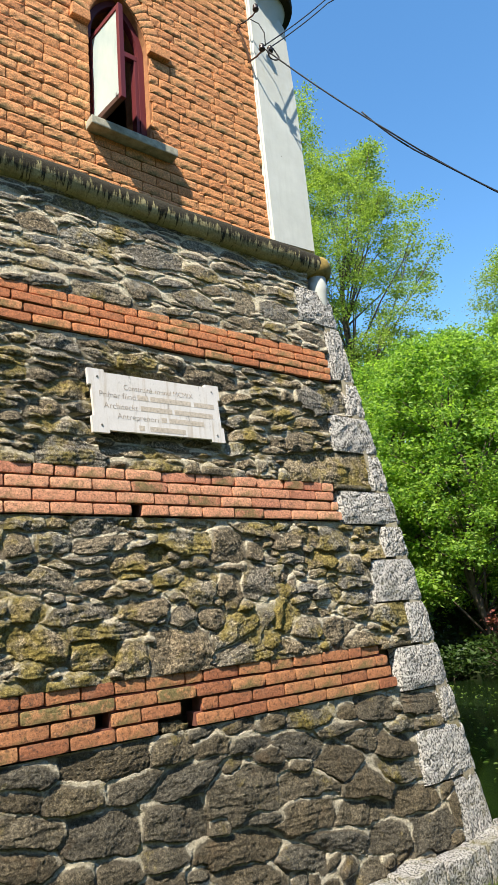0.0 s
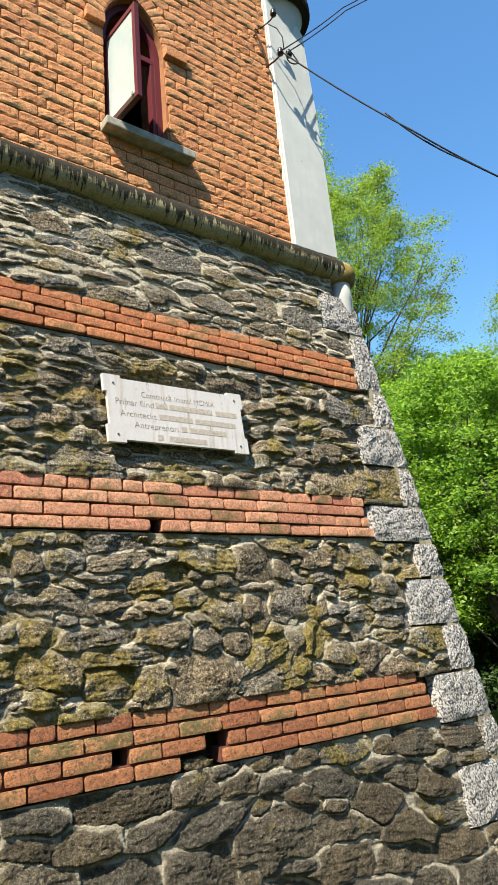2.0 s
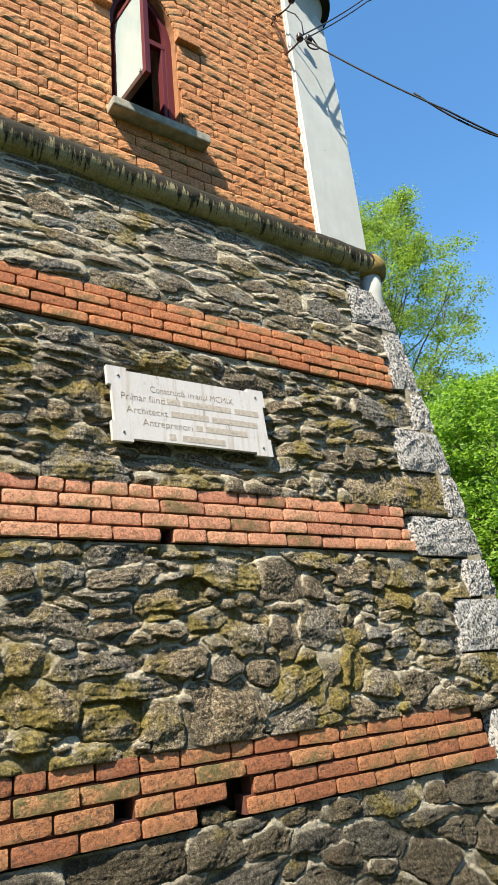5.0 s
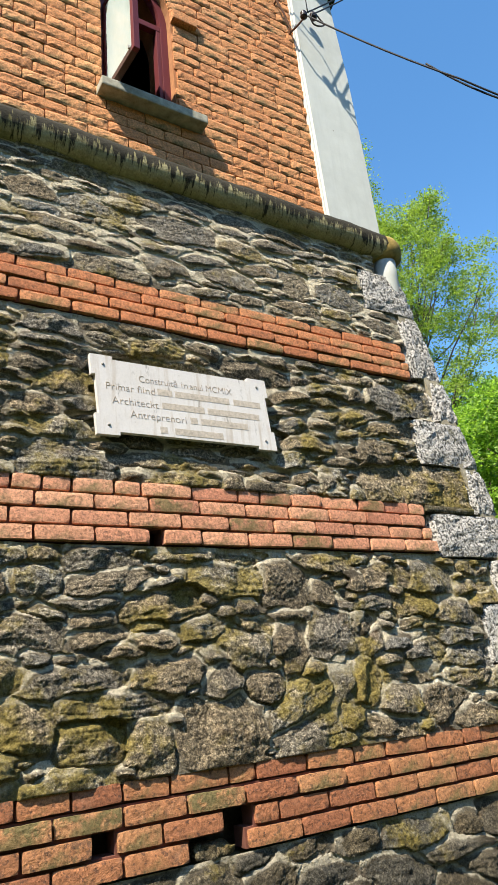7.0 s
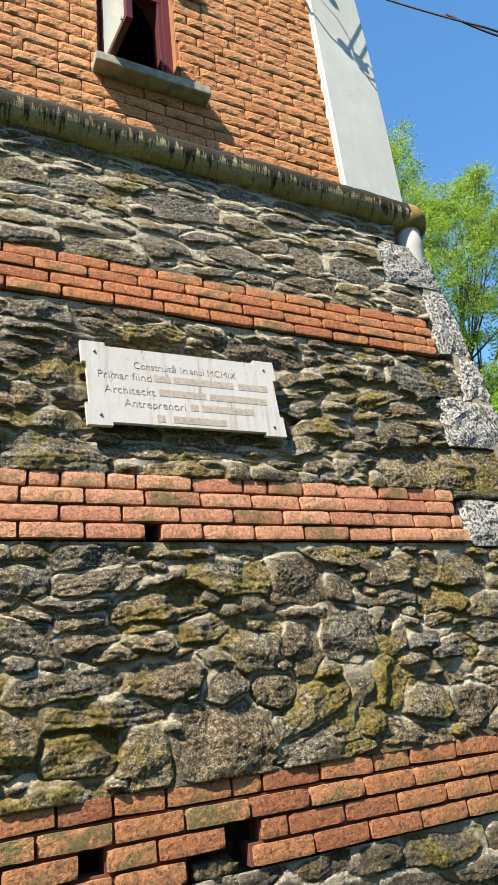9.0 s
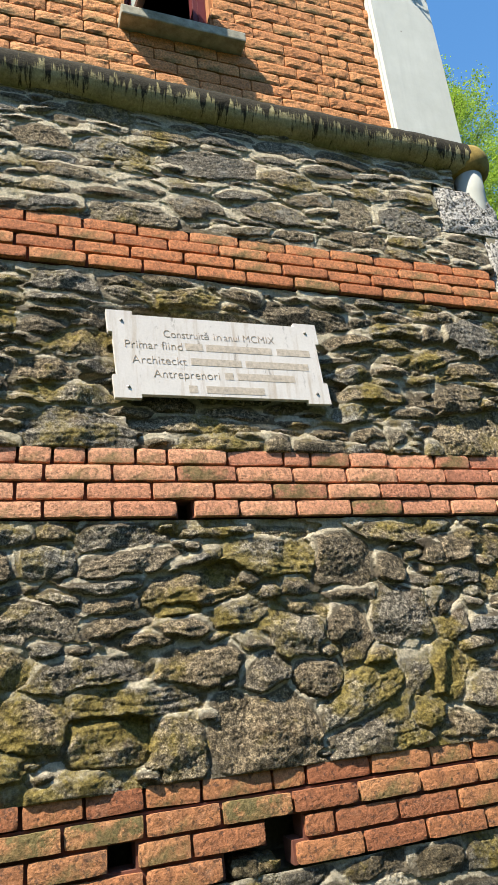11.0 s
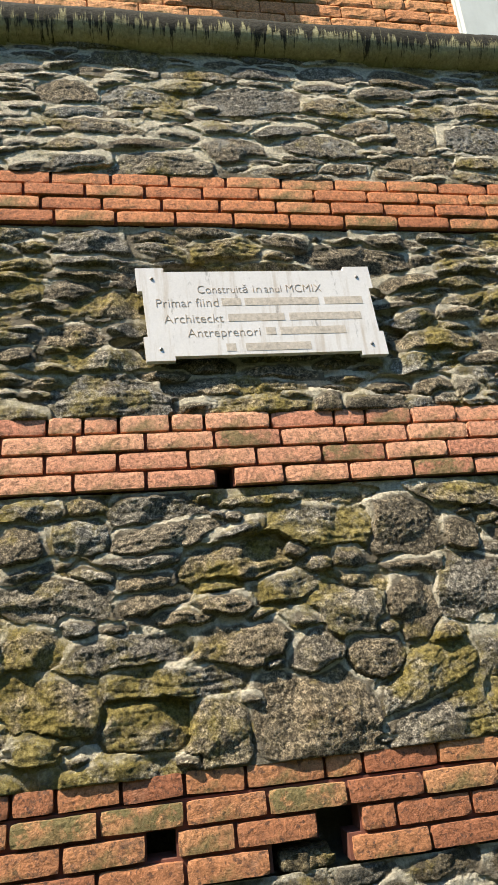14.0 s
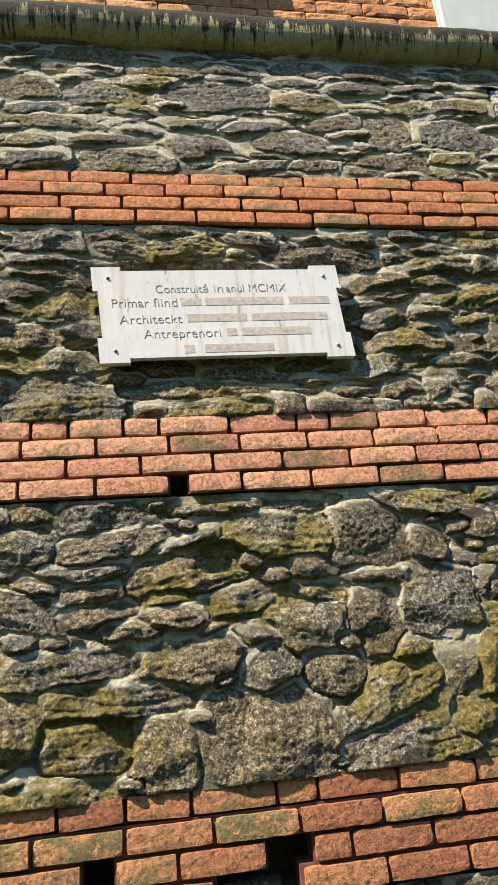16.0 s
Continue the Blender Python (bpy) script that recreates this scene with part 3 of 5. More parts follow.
def layers(x, z, freq, octaves, seed=0):
    out, amp, total = 0, 1.0, 0.0
    for o in range(octaves):
        out = out + amp * grain_noise(x * freq * 2 ** o + 17.3 * o, z * freq * 2 ** o + 5.1 * o, seed + o)
        total += amp
        amp *= 0.55
    return out / total * 2 - 1


STEP = 0.0048
PLAQUE_HOLLOW = (0.30, 1.40, 2.74, 3.33)


def lay_stones(z0, z1, marked, mean_w, mean_h, seed, count, material, recess, facing, lap):
    """A zone of rubble: each stone is the patch nearest to its middle, with its own slant, broken facets and bedding, and the mortar round it.
    recess: how far the joints lie back; facing: how steep the facets are; lap: how far the mortar laps over the stones."""
    r = random.Random(seed)
    seeds = [(x, z, w / 2, h / 2, math.radians(a)) for x, z, w, h, a in marked]
    for k in range(count):
        z = r.uniform(z0 + 0.02, z1 - 0.02)
        x = r.uniform(-0.5, stone_limit(z) - 0.03)
        f = r.uniform(0.4, 1.15)
        w, h = mean_w * f * r.uniform(0.7, 1.3) / 2, mean_h * f * r.uniform(0.75, 1.25) / 2
        if all(((x - s[0]) / (w * 0.75 + s[2])) ** 2 + ((z - s[1]) / (h * 0.75 + s[3])) ** 2 > 0.95 for s in seeds):
            seeds.append((x, z, w, h, r.gauss(0.03, 0.12)))
    n = len(seeds)
    arr = np.array(seeds)
    proud = np.array([r.uniform(0.052, 0.068) for q in seeds])
    back = np.array([r.uniform(0.7, 1.3) for q in seeds]) * recess
    tilt_x = np.array([r.uniform(-0.12, 0.08) for q in seeds]) * facing
    tilt_z = np.array([r.uniform(-0.30, -0.02) for q in seeds]) * facing
    for i, (x, z, w, h, a) in enumerate(seeds):
        if PLAQUE_HOLLOW[0] < x < PLAQUE_HOLLOW[1] and PLAQUE_HOLLOW[2] < z < PLAQUE_HOLLOW[3]:
            proud[i] = 0.034 if z < 2.86 else 0.018
    gx = np.arange(-0.5, corner(z0) + 0.02, STEP)
    gz = np.linspace(z0, z1, int((z1 - z0) / STEP) + 1)
    X, Z = np.meshgrid(gx, gz)
    wx = X + 0.022 * layers(X, Z, 6, 2, 3) + 0.012 * layers(X, Z, 22, 3, 5)
    wz = Z + 0.014 * layers(X, Z, 7, 2, 8) + 0.010 * layers(X, Z, 26, 3, 9)
    d1, d2 = np.full(X.shape, 99.0), np.full(X.shape, 99.0)
    who = np.zeros(X.shape, int)
    for i, (x, z, w, h, a) in enumerate(seeds):
        dx, dz = wx - x, wz - z
        u, v = (dx * math.cos(a) + dz * math.sin(a)) / w, (dz * math.cos(a) - dx * math.sin(a)) / h
        d = (np.abs(u) ** 4 + np.abs(v) ** 4) ** 0.25
        near = d < d1
        d2 = np.where(near, d1, np.minimum(d2, d))
        who = np.where(near, i, who)
        d1 = np.where(near, d, d1)
    ca, sa = np.cos(arr[who, 4]), np.sin(arr[who, 4])
    px, pz = X - arr[who, 0], Z - arr[who, 1]
    along, across = px * ca + pz * sa, pz * ca - px * sa
    size = np.minimum(arr[who, 2], arr[who, 3])
    edge = np.minimum((d2 - d1) * 0.5, 1.22 - d1) * size
    edge = np.minimum(edge, np.minimum(Z - z0, z1 - Z) + 0.004)
    high = np.clip(across / arr[who, 3], -1, 1)
    # sharp undercut feet, broad worn shoulders
    uneven = 0.5 + grain_noise(X * 8, Z * 8, 4)
    bevel = np.where(high > 0, 0.011 + 0.032 * high, 0.005) * uneven
    wide = 0.0015 + 0.004 * grain_noise(X * 7, Z * 7, 77)
    shape = np.clip((edge - wide) / bevel, 0, 1)
    shape = np.where(high > 0, shape * (1.35 - 0.35 * shape), shape * (2 - shape))
    # broken facets of each face
    cut = np.full(X.shape, 1.0)
    for k in range(5):
        turn = np.array([r.uniform(0, math.tau) for q in seeds])
        steep = np.array([r.uniform(0.10, 0.50) for q in seeds]) * facing
        room = np.array([r.uniform(0.15, 0.75) for q in seeds])
        reach = (px * np.cos(turn[who]) + pz * np.sin(turn[who])) - room[who] * size
        cut = np.minimum(cut, -steep[who] * reach)
    cut = np.clip(cut, -0.017, 0.006)
    own = who * 3.71
    bend = 0.010 * layers(X, Z, 9, 2, 21)
    slaty = layers(along * 0.22 + own, across + bend, 34, 4, 25)
    plates = np.abs(layers(along * 0.30 + own, across + bend, 15, 3, 29))
    lumps = layers(X + own, Z, 11, 3, 31)
    broken = 1 - 2 * np.abs(layers(X + own, Z, 30, 3, 33))
    platy = np.clip(1.5 - 1.2 * (arr[who, 3] / arr[who, 2]), 0.25, 1.1)
    face = proud[who] + np.clip(px * tilt_x[who] + pz * tilt_z[who], -0.014, 0.009) + facing * cut
    face = face + platy * facing * (0.0065 * slaty - 0.012 * plates + 0.002) + facing * 0.0065 * lumps + 0.0026 * broken
    face = face + 0.0018 * (1 - 2 * np.abs(layers(along * 0.6 + own, across, 60, 2, 47))) + 0.0015 * layers(X + own, Z, 100, 1, 50)
    # thin slaty layers that step back towards the top
    saw = across * 27 + 1.3 * layers(along * 0.5 + own, across, 7, 2, 91) + own
    saw = saw - np.floor(saw)
    face = face + np.clip(2.2 * platy - 1.5, 0, 1) * facing * 0.006 * (1 - saw) * np.clip(saw / 0.12, 0, 1) * np.clip(1.8 * layers(X * 0.6 + own, Z, 6, 2, 93) + 0.45, 0, 1)
    lost = np.clip(2.4 * layers(X, Z, 2.6, 2, 66) - 0.5, 0, 1)
    joint = proud[who] - back[who] - 0.8 * recess * lost + 0.5 * recess * layers(X, Z, 5, 3, 70) + 0.002 * layers(X, Z, 35, 3, 72)
    joint = np.minimum(joint, face - 0.002)
    out = joint * (1 - shape) + face * shape
    out = np.minimum(out, 0.105)
    if z0 > 1:
        out = np.minimum(out, 0.064 + 0.3 * (Z - z0))
    beyond = np.maximum(np.maximum(0.30 - X, X - 1.39), 0) + np.maximum(np.maximum(2.83 - Z, Z - 3.30), 0)
    out = np.minimum(out, 0.030 + 0.45 * beyond)
    smear = layers(X, Z, 5, 4, 80)
    # lime laps over the stones; tops get extra as painted sunlight, feet less
    lime = 1.0 - shape * 1.1 + lap + 0.55 * smear + 0.62 * np.clip(high, 0, 1) * np.clip(1.1 - edge / 0.045, 0, 1)
    lime = lime - 0.38 * np.clip(-2 * high, 0, 1)
    lime = np.where((d1 > 1.12) | (edge < 0.6 * wide), np.maximum(lime, 0.8), lime)
    Y = front(Z) + 0.046 - out
    limit = np.array([stone_limit(v) for v in gz])
    cell_who = who[:-1, :-1].copy()
    cell_who[gx[None, :-1] + STEP > limit[:-1, None]] = -1
    cols = len(gx)
    spread = lime.ravel()
    for i in range(n):
        jj, ii = np.nonzero(cell_who == i)
        if len(jj) < 12:
            continue
        base = jj * cols + ii
        quads = np.stack([base, base + 1, base + cols + 1, base + cols], 1)
        used, where = np.unique(quads, return_inverse=True)
        verts = np.stack([X.ravel()[used], Y.ravel()[used], Z.ravel()[used]], 1)
        me = bpy.data.meshes.new("stone")
        me.from_pydata(verts.tolist(), [], where.reshape(-1, 4).tolist())
        me.materials.append(material)
        me.attributes.new("lime", "FLOAT", "POINT").data.foreach_set("value", spread[used].astype(np.float32))
        me.shade_smooth()
        ob = new("stone", me)
        ob.parent = lower_wall


lay_stones(-0.32, BANDS[0][0] - 0.004, ZONE_FOOT, 0.34, 0.17, 11, 1500, DARK_RUBBLE, 0.011, 0.8, 0.02)
lay_stones(BANDS[0][1] - 0.004, BANDS[1][0] - 0.004, ZONE_MIDDLE, 0.20, 0.09, 21, 1500, RUBBLE, 0.0145, 1.0, -0.02)
lay_stones(BANDS[1][1] - 0.004, BANDS[2][0] - 0.004, ZONE_PLAQUE, 0.24, 0.07, 13, 1500, RUBBLE, 0.0145, 1.0, -0.02)
lay_stones(BANDS[2][1] - 0.004, LEDGE_Z + 0.02, ZONE_TOP, 0.30, 0.07, 14, 1500, PALE_RUBBLE, 0.005, 0.5, 0.26)
for x0, x1, low, high in ((2.37, 2.79, 2.60, 2.645), (2.60, 2.94, 1.372, 1.412)):
    bm = bmesh.new()
    box(bm, x0, x1, front(low) - 0.012, front(low) + 0.10, low, high, 0.015)
    bmesh.ops.subdivide_edges(bm, edges=bm.edges[:], cuts=3, use_grid_fill=True)
    for v in bm.verts:
        v.co += Vector((0.2, 1, 0.6)) * 0.016 * noise.noise(v.co * 12)
    part("stone", bm, STONE, lower_wall, smooth=True)


def rough_block(z0, z1, x0):
    """A corner stone with a hammered front and side."""
    bm = bmesh.new()
    n, m = 9, 8
    g = 0.0035
    rows = []
    for j in range(n + 1):
        z = z0 + g + (z1 - z0 - 2 * g) * j / n
        row = []
        for i in range(-m, n + 1):
            edge = min(j, n - j) / 1.5
            wear = 0.012 * max(0, 1 - edge)
            rough = 0.012 * noise.noise(Vector((i * 0.9, z * 16, x0 * 9))) + 0.008 * noise.noise(Vector((i * 2.1, z * 40, x0)))
            xr = corner(z) + 0.012
            if i <= 0:
                x = xr + (x0 + g - xr) * (-i / m)
                soft = 0.014 * max(0, 1 - min(-i, i + m) / 1.2) if i in (0, -m) else 0
                row.append(bm.verts.new((x - (0.01 if i == 0 else 0), front(z) - 0.022 + wear + soft + rough, z)))
            else:
                y = front(z) - 0.012 + 0.40 * i / n
                row.append(bm.verts.new((xr - wear - rough, y, z)))
        rows.append(row)
    for u, v in zip(rows, rows[1:]):
        for k in range(len(u) - 1):
            bm.faces.new((u[k], u[k + 1], v[k + 1], v[k]))
    # back to the wall on all rims
    rim = [e for e in bm.edges if len(e.link_faces) == 1]
    ret = bmesh.ops.extrude_edge_only(bm, edges=rim)
    for v in [q for q in ret["geom"] if isinstance(q, bmesh.types.BMVert)]:
        v.co += Vector((-0.03, 0.06, 0))
    bmesh.ops.recalc_face_normals(bm, faces=bm.faces)
    return bm


# lime mortar that fills the joints of the corner
bm = bmesh.new()
rings = [[bm.verts.new(q) for q in ((corner(z) - 0.17, front(z) + 0.30, z), (corner(z) - 0.17, front(z) - 0.010, z), (corner(z) - 0.030, front(z) - 0.009, z), (corner(z) - 0.012, front(z) + 0.36, z))] for z in (-0.3, 1.2, 2.8, 4.37)]
for u, v in zip(rings, rings[1:]):
    for k in range(4):
        bm.faces.new((u[k], u[(k + 1) % 4], v[(k + 1) % 4], v[k]))
bm.faces.new(rings[-1])
bm.faces.new(rings[0][::-1])
bmesh.ops.recalc_face_normals(bm, faces=bm.faces)
part("corner_mortar", bm, CORNER_MORTAR, lower_wall, "pale lime mortar in the corner joints")
for z0, z1, x0 in QUOINS:
    part("quoin", rough_block(z0, z1, x0), KERB_STONE if z0 < 0 or x0 == 3.14 else GRANITE, lower_wall, "pitted pale granite corner stone", smooth=False)


# ---- brick bands ----
def brick_mesh(name, material, length, height, depth, seed, rough=0.0008, rock=0.0):
    """A worn brick about its own middle, its face towards -y."""
    bm = bmesh.new()
    r = random.Random(seed)
    nx, nz = 10, 5
    hx, hz = length / 2, height / 2
    chips = [r.uniform(0, 0.006) for q in range(4)]
    front_rows = []
    for j in range(nz + 1):
        row = []
        for i in range(nx + 1):
            x, z = -hx + length * i / nx, -hz + height * j / nz
            rim = i in (0, nx) or j in (0, nz)
            p = Vector((x * 22, z * 22, seed * 1.7))
            y = -depth + (0.0014 if rim else 0) - rough * 2 * noise.noise(p * 2.3) - rock * (0.2 if rim else 1) * (0.7 + 1.3 * noise.noise(p))
            for q, (cx, cz) in enumerate(((-hx, -hz), (hx, -hz), (-hx, hz), (hx, hz))):
                near = max(0, 1 - math.hypot(x - cx, z - cz) / 0.016)
                y += chips[q] * near
                x, z = x - math.copysign(chips[q] * near * 0.5, cx), z - math.copysign(chips[q] * near * 0.5, cz)
            if rim:
                x += 0.0018 * noise.noise(p * 3 + Vector((7, 0, 0)))
                z += 0.0022 * noise.noise(p * 3 + Vector((0, 7, 0)))
            row.append(bm.verts.new((x, y, z)))
        front_rows.append(row)
    for u, v in zip(front_rows, front_rows[1:]):
        for k in range(nx):
            bm.faces.new((u[k], u[k + 1], v[k + 1], v[k]))
    rim = [e for e in bm.edges if len(e.link_faces) == 1]
    ret = bmesh.ops.extrude_edge_only(bm, edges=rim)
    for v in [q for q in ret["geom"] if isinstance(q, bmesh.types.BMVert)]:
        v.co.y = 0.05
    bmesh.ops.recalc_face_normals(bm, faces=bm.faces)
    return mesh_of(name, bm, material)


def lay_brick(parent, mesh, x, y, z, lean=0.0, roll=0.0):
    ob = new("brick", mesh)
    ob.parent = parent
    ob.matrix_basis = pose(x, y, z, lean, roll, 0)
    return ob


LEAN_BACK = -math.degrees(math.atan(0.0672))
COURSE, PITCH = 0.0865, 0.2555            # of the storey above
RISES, RUNS = (0.0795, 0.0755, 0.0685), (0.263, 0.259, 0.2535)     # of each band
# the joint that each course starts from, by band, from the lowest course up
STARTS = ((0.12, 0.018, 0.128, 0.0), (0.058, -0.042, 0.062, -0.1), (-0.014, -0.07, 0.113, -0.03))
HOLES = ((0, 1, 0.81, 0.95), (0, 0, 0.655, 0.905), (0, 1, 0.27, 0.36), (1, 0, 0.58, 0.64))     # band, course, from, to
for b, (z0, z1, end, slope) in enumerate(BANDS):
    band = thing("brick_band", label="four-course band of worn red bricks between rubble stones", category="brick band", group="brick bands in the stone wall")
    material = (DARK_BRICK, PINK_BRICK, BAND_BRICK)[b]
    rise, run = RISES[b], RUNS[b]
    meshes = {k: [brick_mesh("brick", material, run * k - 0.013, rise - 0.014, 0.018, 100 * b + int(k * 10) + s) for s in range(6)] for k in (1.0, 0.75, 0.5, 0.3)}
    for c in range(4):
        # the course's mortar, open at the holes
        low, top = z0 + (0.004 if c == 0 else rise * c), z1 if c == 3 else z0 + rise * (c + 1)
        stops = sorted((h0, h1) for hb, hc, h0, h1 in HOLES if hb == b and hc == c)
        starts = [LEFT] + [h1 for h0, h1 in stops]
        for x0, x1 in zip(starts, [h0 for h0, h1 in stops] + [end + 0.02 - slope * (c + 0.5) / 4]):
            bm = bmesh.new()
            prism(bm, ((x0, low), (x1, low), (x1, top), (x0, top)), 0, 0.09)
            for v in bm.verts:
                v.co.y += front(v.co.z) + (0.030 if c == 3 and b < 2 else 0.010)
            part("mortar_bed", bm, RED_MORTAR, band)
        x = STARTS[b][c] - run * 3
        z = z0 + rise * (c + 0.5)
        limit = end - slope * (c + 0.5) / 4
        while x < limit - 0.04:
            k = (0.5 if rng.random() < 0.45 else 0.75) if c == 3 and b < 2 and rng.random() < 0.6 else 1.0
            while x + run * k > limit + 0.05 and k > 0.3:
                k = {1.0: 0.75, 0.75: 0.5, 0.5: 0.3}[k]
            lo, hi = x, x + run * k
            for hb, hc, h0, h1 in HOLES:
                if hb == b and hc == c and lo < h1 and hi > h0:
                    lo, hi = (lo, h0) if h0 - lo > hi - h1 else (h1, hi)
            fit = min(meshes, key=lambda q: abs(run * q - (hi - lo)))
            if hi - lo > 0.05 and (lo + hi) / 2 > -0.9:
                ragged = c == 3 and b < 2
                sunk = rng.uniform(-0.005, 0.006) + (rng.uniform(0.002, 0.016) if ragged else 0.006 if c == 3 else 0)
                ob = lay_brick(band, rng.choice(meshes[fit]), (lo + hi) / 2, front(z) + sunk, z, LEAN_BACK, rng.uniform(-2.6, 2.6) if ragged else rng.uniform(-0.6, 0.6))
                ob.scale.x = (hi - lo - 0.013) / (run * fit - 0.013)
            x += run * k


# mossy rubble left in the lowest course's gap
for x0, x1, high in ((0.675, 0.775, 1.150), (0.765, 0.858, 1.136)):
    bm = bmesh.new()
    box(bm, x0, x1, front(1.1) + 0.006, front(1.1) + 0.14, 1.094, high, 0.012)
    bmesh.ops.subdivide_edges(bm, edges=bm.edges[:], cuts=4, use_grid_fill=True)
    for v in bm.verts:
        v.co += Vector((0.2, 1, 0.7)) * 0.020 * noise.noise(v.co * 19)
    part("stone", bm, STONE, lower_wall, smooth=True)


# ---- ledge ----
def ledge_body():
    bm = bmesh.new()
    profile = [(0.14, 4.545), (0.075, 4.55), (0.03, 4.565), (0.002, 4.60), (-0.012, 4.645), (-0.008, 4.69), (0.008, 4.725), (0.035, 4.745), (0.10, 4.785), (0.30, 4.84)]
    n = 130
    rows = []
    for i in range(n + 1):
        x = LEFT + (2.56 - LEFT) * i / n
        rows.append([bm.verts.new((x, y + 0.007 * noise.noise(Vector((x * 3, z * 9, 2))) + 0.004 * noise.noise(Vector((x * 15, z * 20, 5))),
                                   z + 0.009 * noise.noise(Vector((x * 2.4, y * 5, 3))) + 0.004 * noise.noise(Vector((x * 13, y * 9, 3))))) for y, z in profile])
    for u, v in zip(rows, rows[1:]):
        for k in range(len(profile) - 1):
            bm.faces.new((u[k], v[k], v[k + 1], u[k + 1]))
    bmesh.ops.recalc_face_normals(bm, faces=bm.faces)
    return bm


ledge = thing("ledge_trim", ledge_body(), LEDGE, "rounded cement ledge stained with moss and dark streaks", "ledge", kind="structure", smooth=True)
knob = bmesh.new()
lathe(knob, [(0.05, 4.53), (0.125, 4.545), (0.155, 4.58), (0.168, 4.63), (0.165, 4.68), (0.145, 4.72), (0.10, 4.75), (0.03, 4.775)], 2.605, 0.150)
part("ledge_end", knob, OCHRE_MOSS, ledge, "rounded mossy end of the ledge", smooth=True)
stub = bmesh.new()
lathe(stub, [(0.075, 4.20), (0.08, 4.26), (0.085, 4.40), (0.088, 4.545), (0.06, 4.56)], 2.60, 0.115)
part("corner_shaft", stub, DULL_PLASTER, ledge, "short pale plastered round shaft", smooth=True)


# ---- brick storey above the ledge ----
WIN_X0, WIN_X1, WIN_Z0, SPRING = 0.485, 1.0, 5.30, 6.20
MID = (WIN_X0 + WIN_X1) / 2
SPAN = WIN_X1 - WIN_X0


def arch_edge(grow=0.0, n=10):
    """The pointed head, from its foot at the small x to the other one."""
    r = SPAN + grow
    top = math.acos((SPAN / 2) / r)
    a = [(WIN_X1 - r * math.cos(top * i / n), SPRING + r * math.sin(top * i / n)) for i in range(n + 1)]
    b = [(WIN_X0 + r * math.cos(top * i / n), SPRING + r * math.sin(top * i / n)) for i in range(n, -1, -1)]
    return a + b[1:]


def storey_body():
    """Brick wall with thickness and the window's opening through it."""
    bm = bmesh.new()
    y0, y1, z0 = FACE_Y + 0.012, FACE_Y + 0.40, 4.75
    head = arch_edge()
    prism(bm, [(LEFT, z0), (WIN_X0, z0), (WIN_X0, TOP), (LEFT, TOP)], y0, y1)
    prism(bm, [(WIN_X1, z0), (2.5, z0), (2.5, TOP), (WIN_X1, TOP)], y0, y1)
    prism(bm, [(WIN_X0, z0), (WIN_X1, z0), (WIN_X1, WIN_Z0), (WIN_X0, WIN_Z0)], y0, y1)
    prism(bm, [(WIN_X0, TOP)] + head + [(WIN_X1, TOP)], y0, y1)
    return bm


brick_wall = thing("wall_upper", storey_body(), ORANGE_MORTAR, "orange rock-faced brick wall of the upper storey", "wall", kind="structure")
shell = bmesh.new()
box(shell, LEFT, LEFT + 0.3, FACE_Y + 0.4, BACK, 4.7, TOP)
box(shell, 2.3, 2.6, FACE_Y + 0.4, BACK, 4.7, TOP)
box(shell, LEFT, 2.6, BACK - 0.3, BACK, 4.7, TOP)
thing("wall_rear", shell, INSIDE, "plain plastered rear and side walls of the upper room", "wall", kind="structure")
roof = bmesh.new()
box(roof, LEFT - 0.1, 2.7, FACE_Y, BACK + 0.1, TOP, TOP + 0.2)
thing("ceiling", roof, INSIDE, "plain flat ceiling slab over the upper room", "ceiling", kind="structure")

face_meshes = {k: [brick_mesh("brick", FACE_BRICK, PITCH * k - 0.007, COURSE - 0.008, 0.002, 700 + int(k * 20) + s, 0.0015, 0.0042) for s in range(6)] for k in (1.0, 0.75, 0.5, 0.25)}
z, row = 4.79, 0
while z < 7.55:
    x = -0.64 + (0.0 if row % 2 else PITCH / 2) + rng.uniform(-0.012, 0.012)
    mz = z + COURSE / 2
    cut = None
    if WIN_Z0 - 0.04 < mz <= SPRING:
        cut = (WIN_X0, WIN_X1)
    elif mz > SPRING:
        reach = math.sqrt(max(0, (SPAN + 0.145) ** 2 - (mz - SPRING) ** 2))
        cut = (WIN_X1 - reach, WIN_X0 + reach) if reach > SPAN / 2 else None
    while x < 2.11:
        wide = PITCH * (1.0 if rng.random() < 0.8 else 0.75)
        spans = [(x, x + wide)]
        if cut and x < cut[1] and x + wide > cut[0]:
            spans = [(x, cut[0]), (cut[1], x + wide)]
        for lo, hi in spans:
            if hi - lo < 0.035:
                continue
            k = min(face_meshes, key=lambda q: abs(PITCH * q - (hi - lo)))
            ob = lay_brick(brick_wall, rng.choice(face_meshes[k]), (lo + hi) / 2, FACE_Y + rng.uniform(-0.003, 0.003), mz, rng.uniform(-1.0, 1.6), rng.uniform(-0.3, 0.3))
            ob.scale.x = (hi - lo) / (PITCH * k)
        x += wide
    z += COURSE
    row += 1
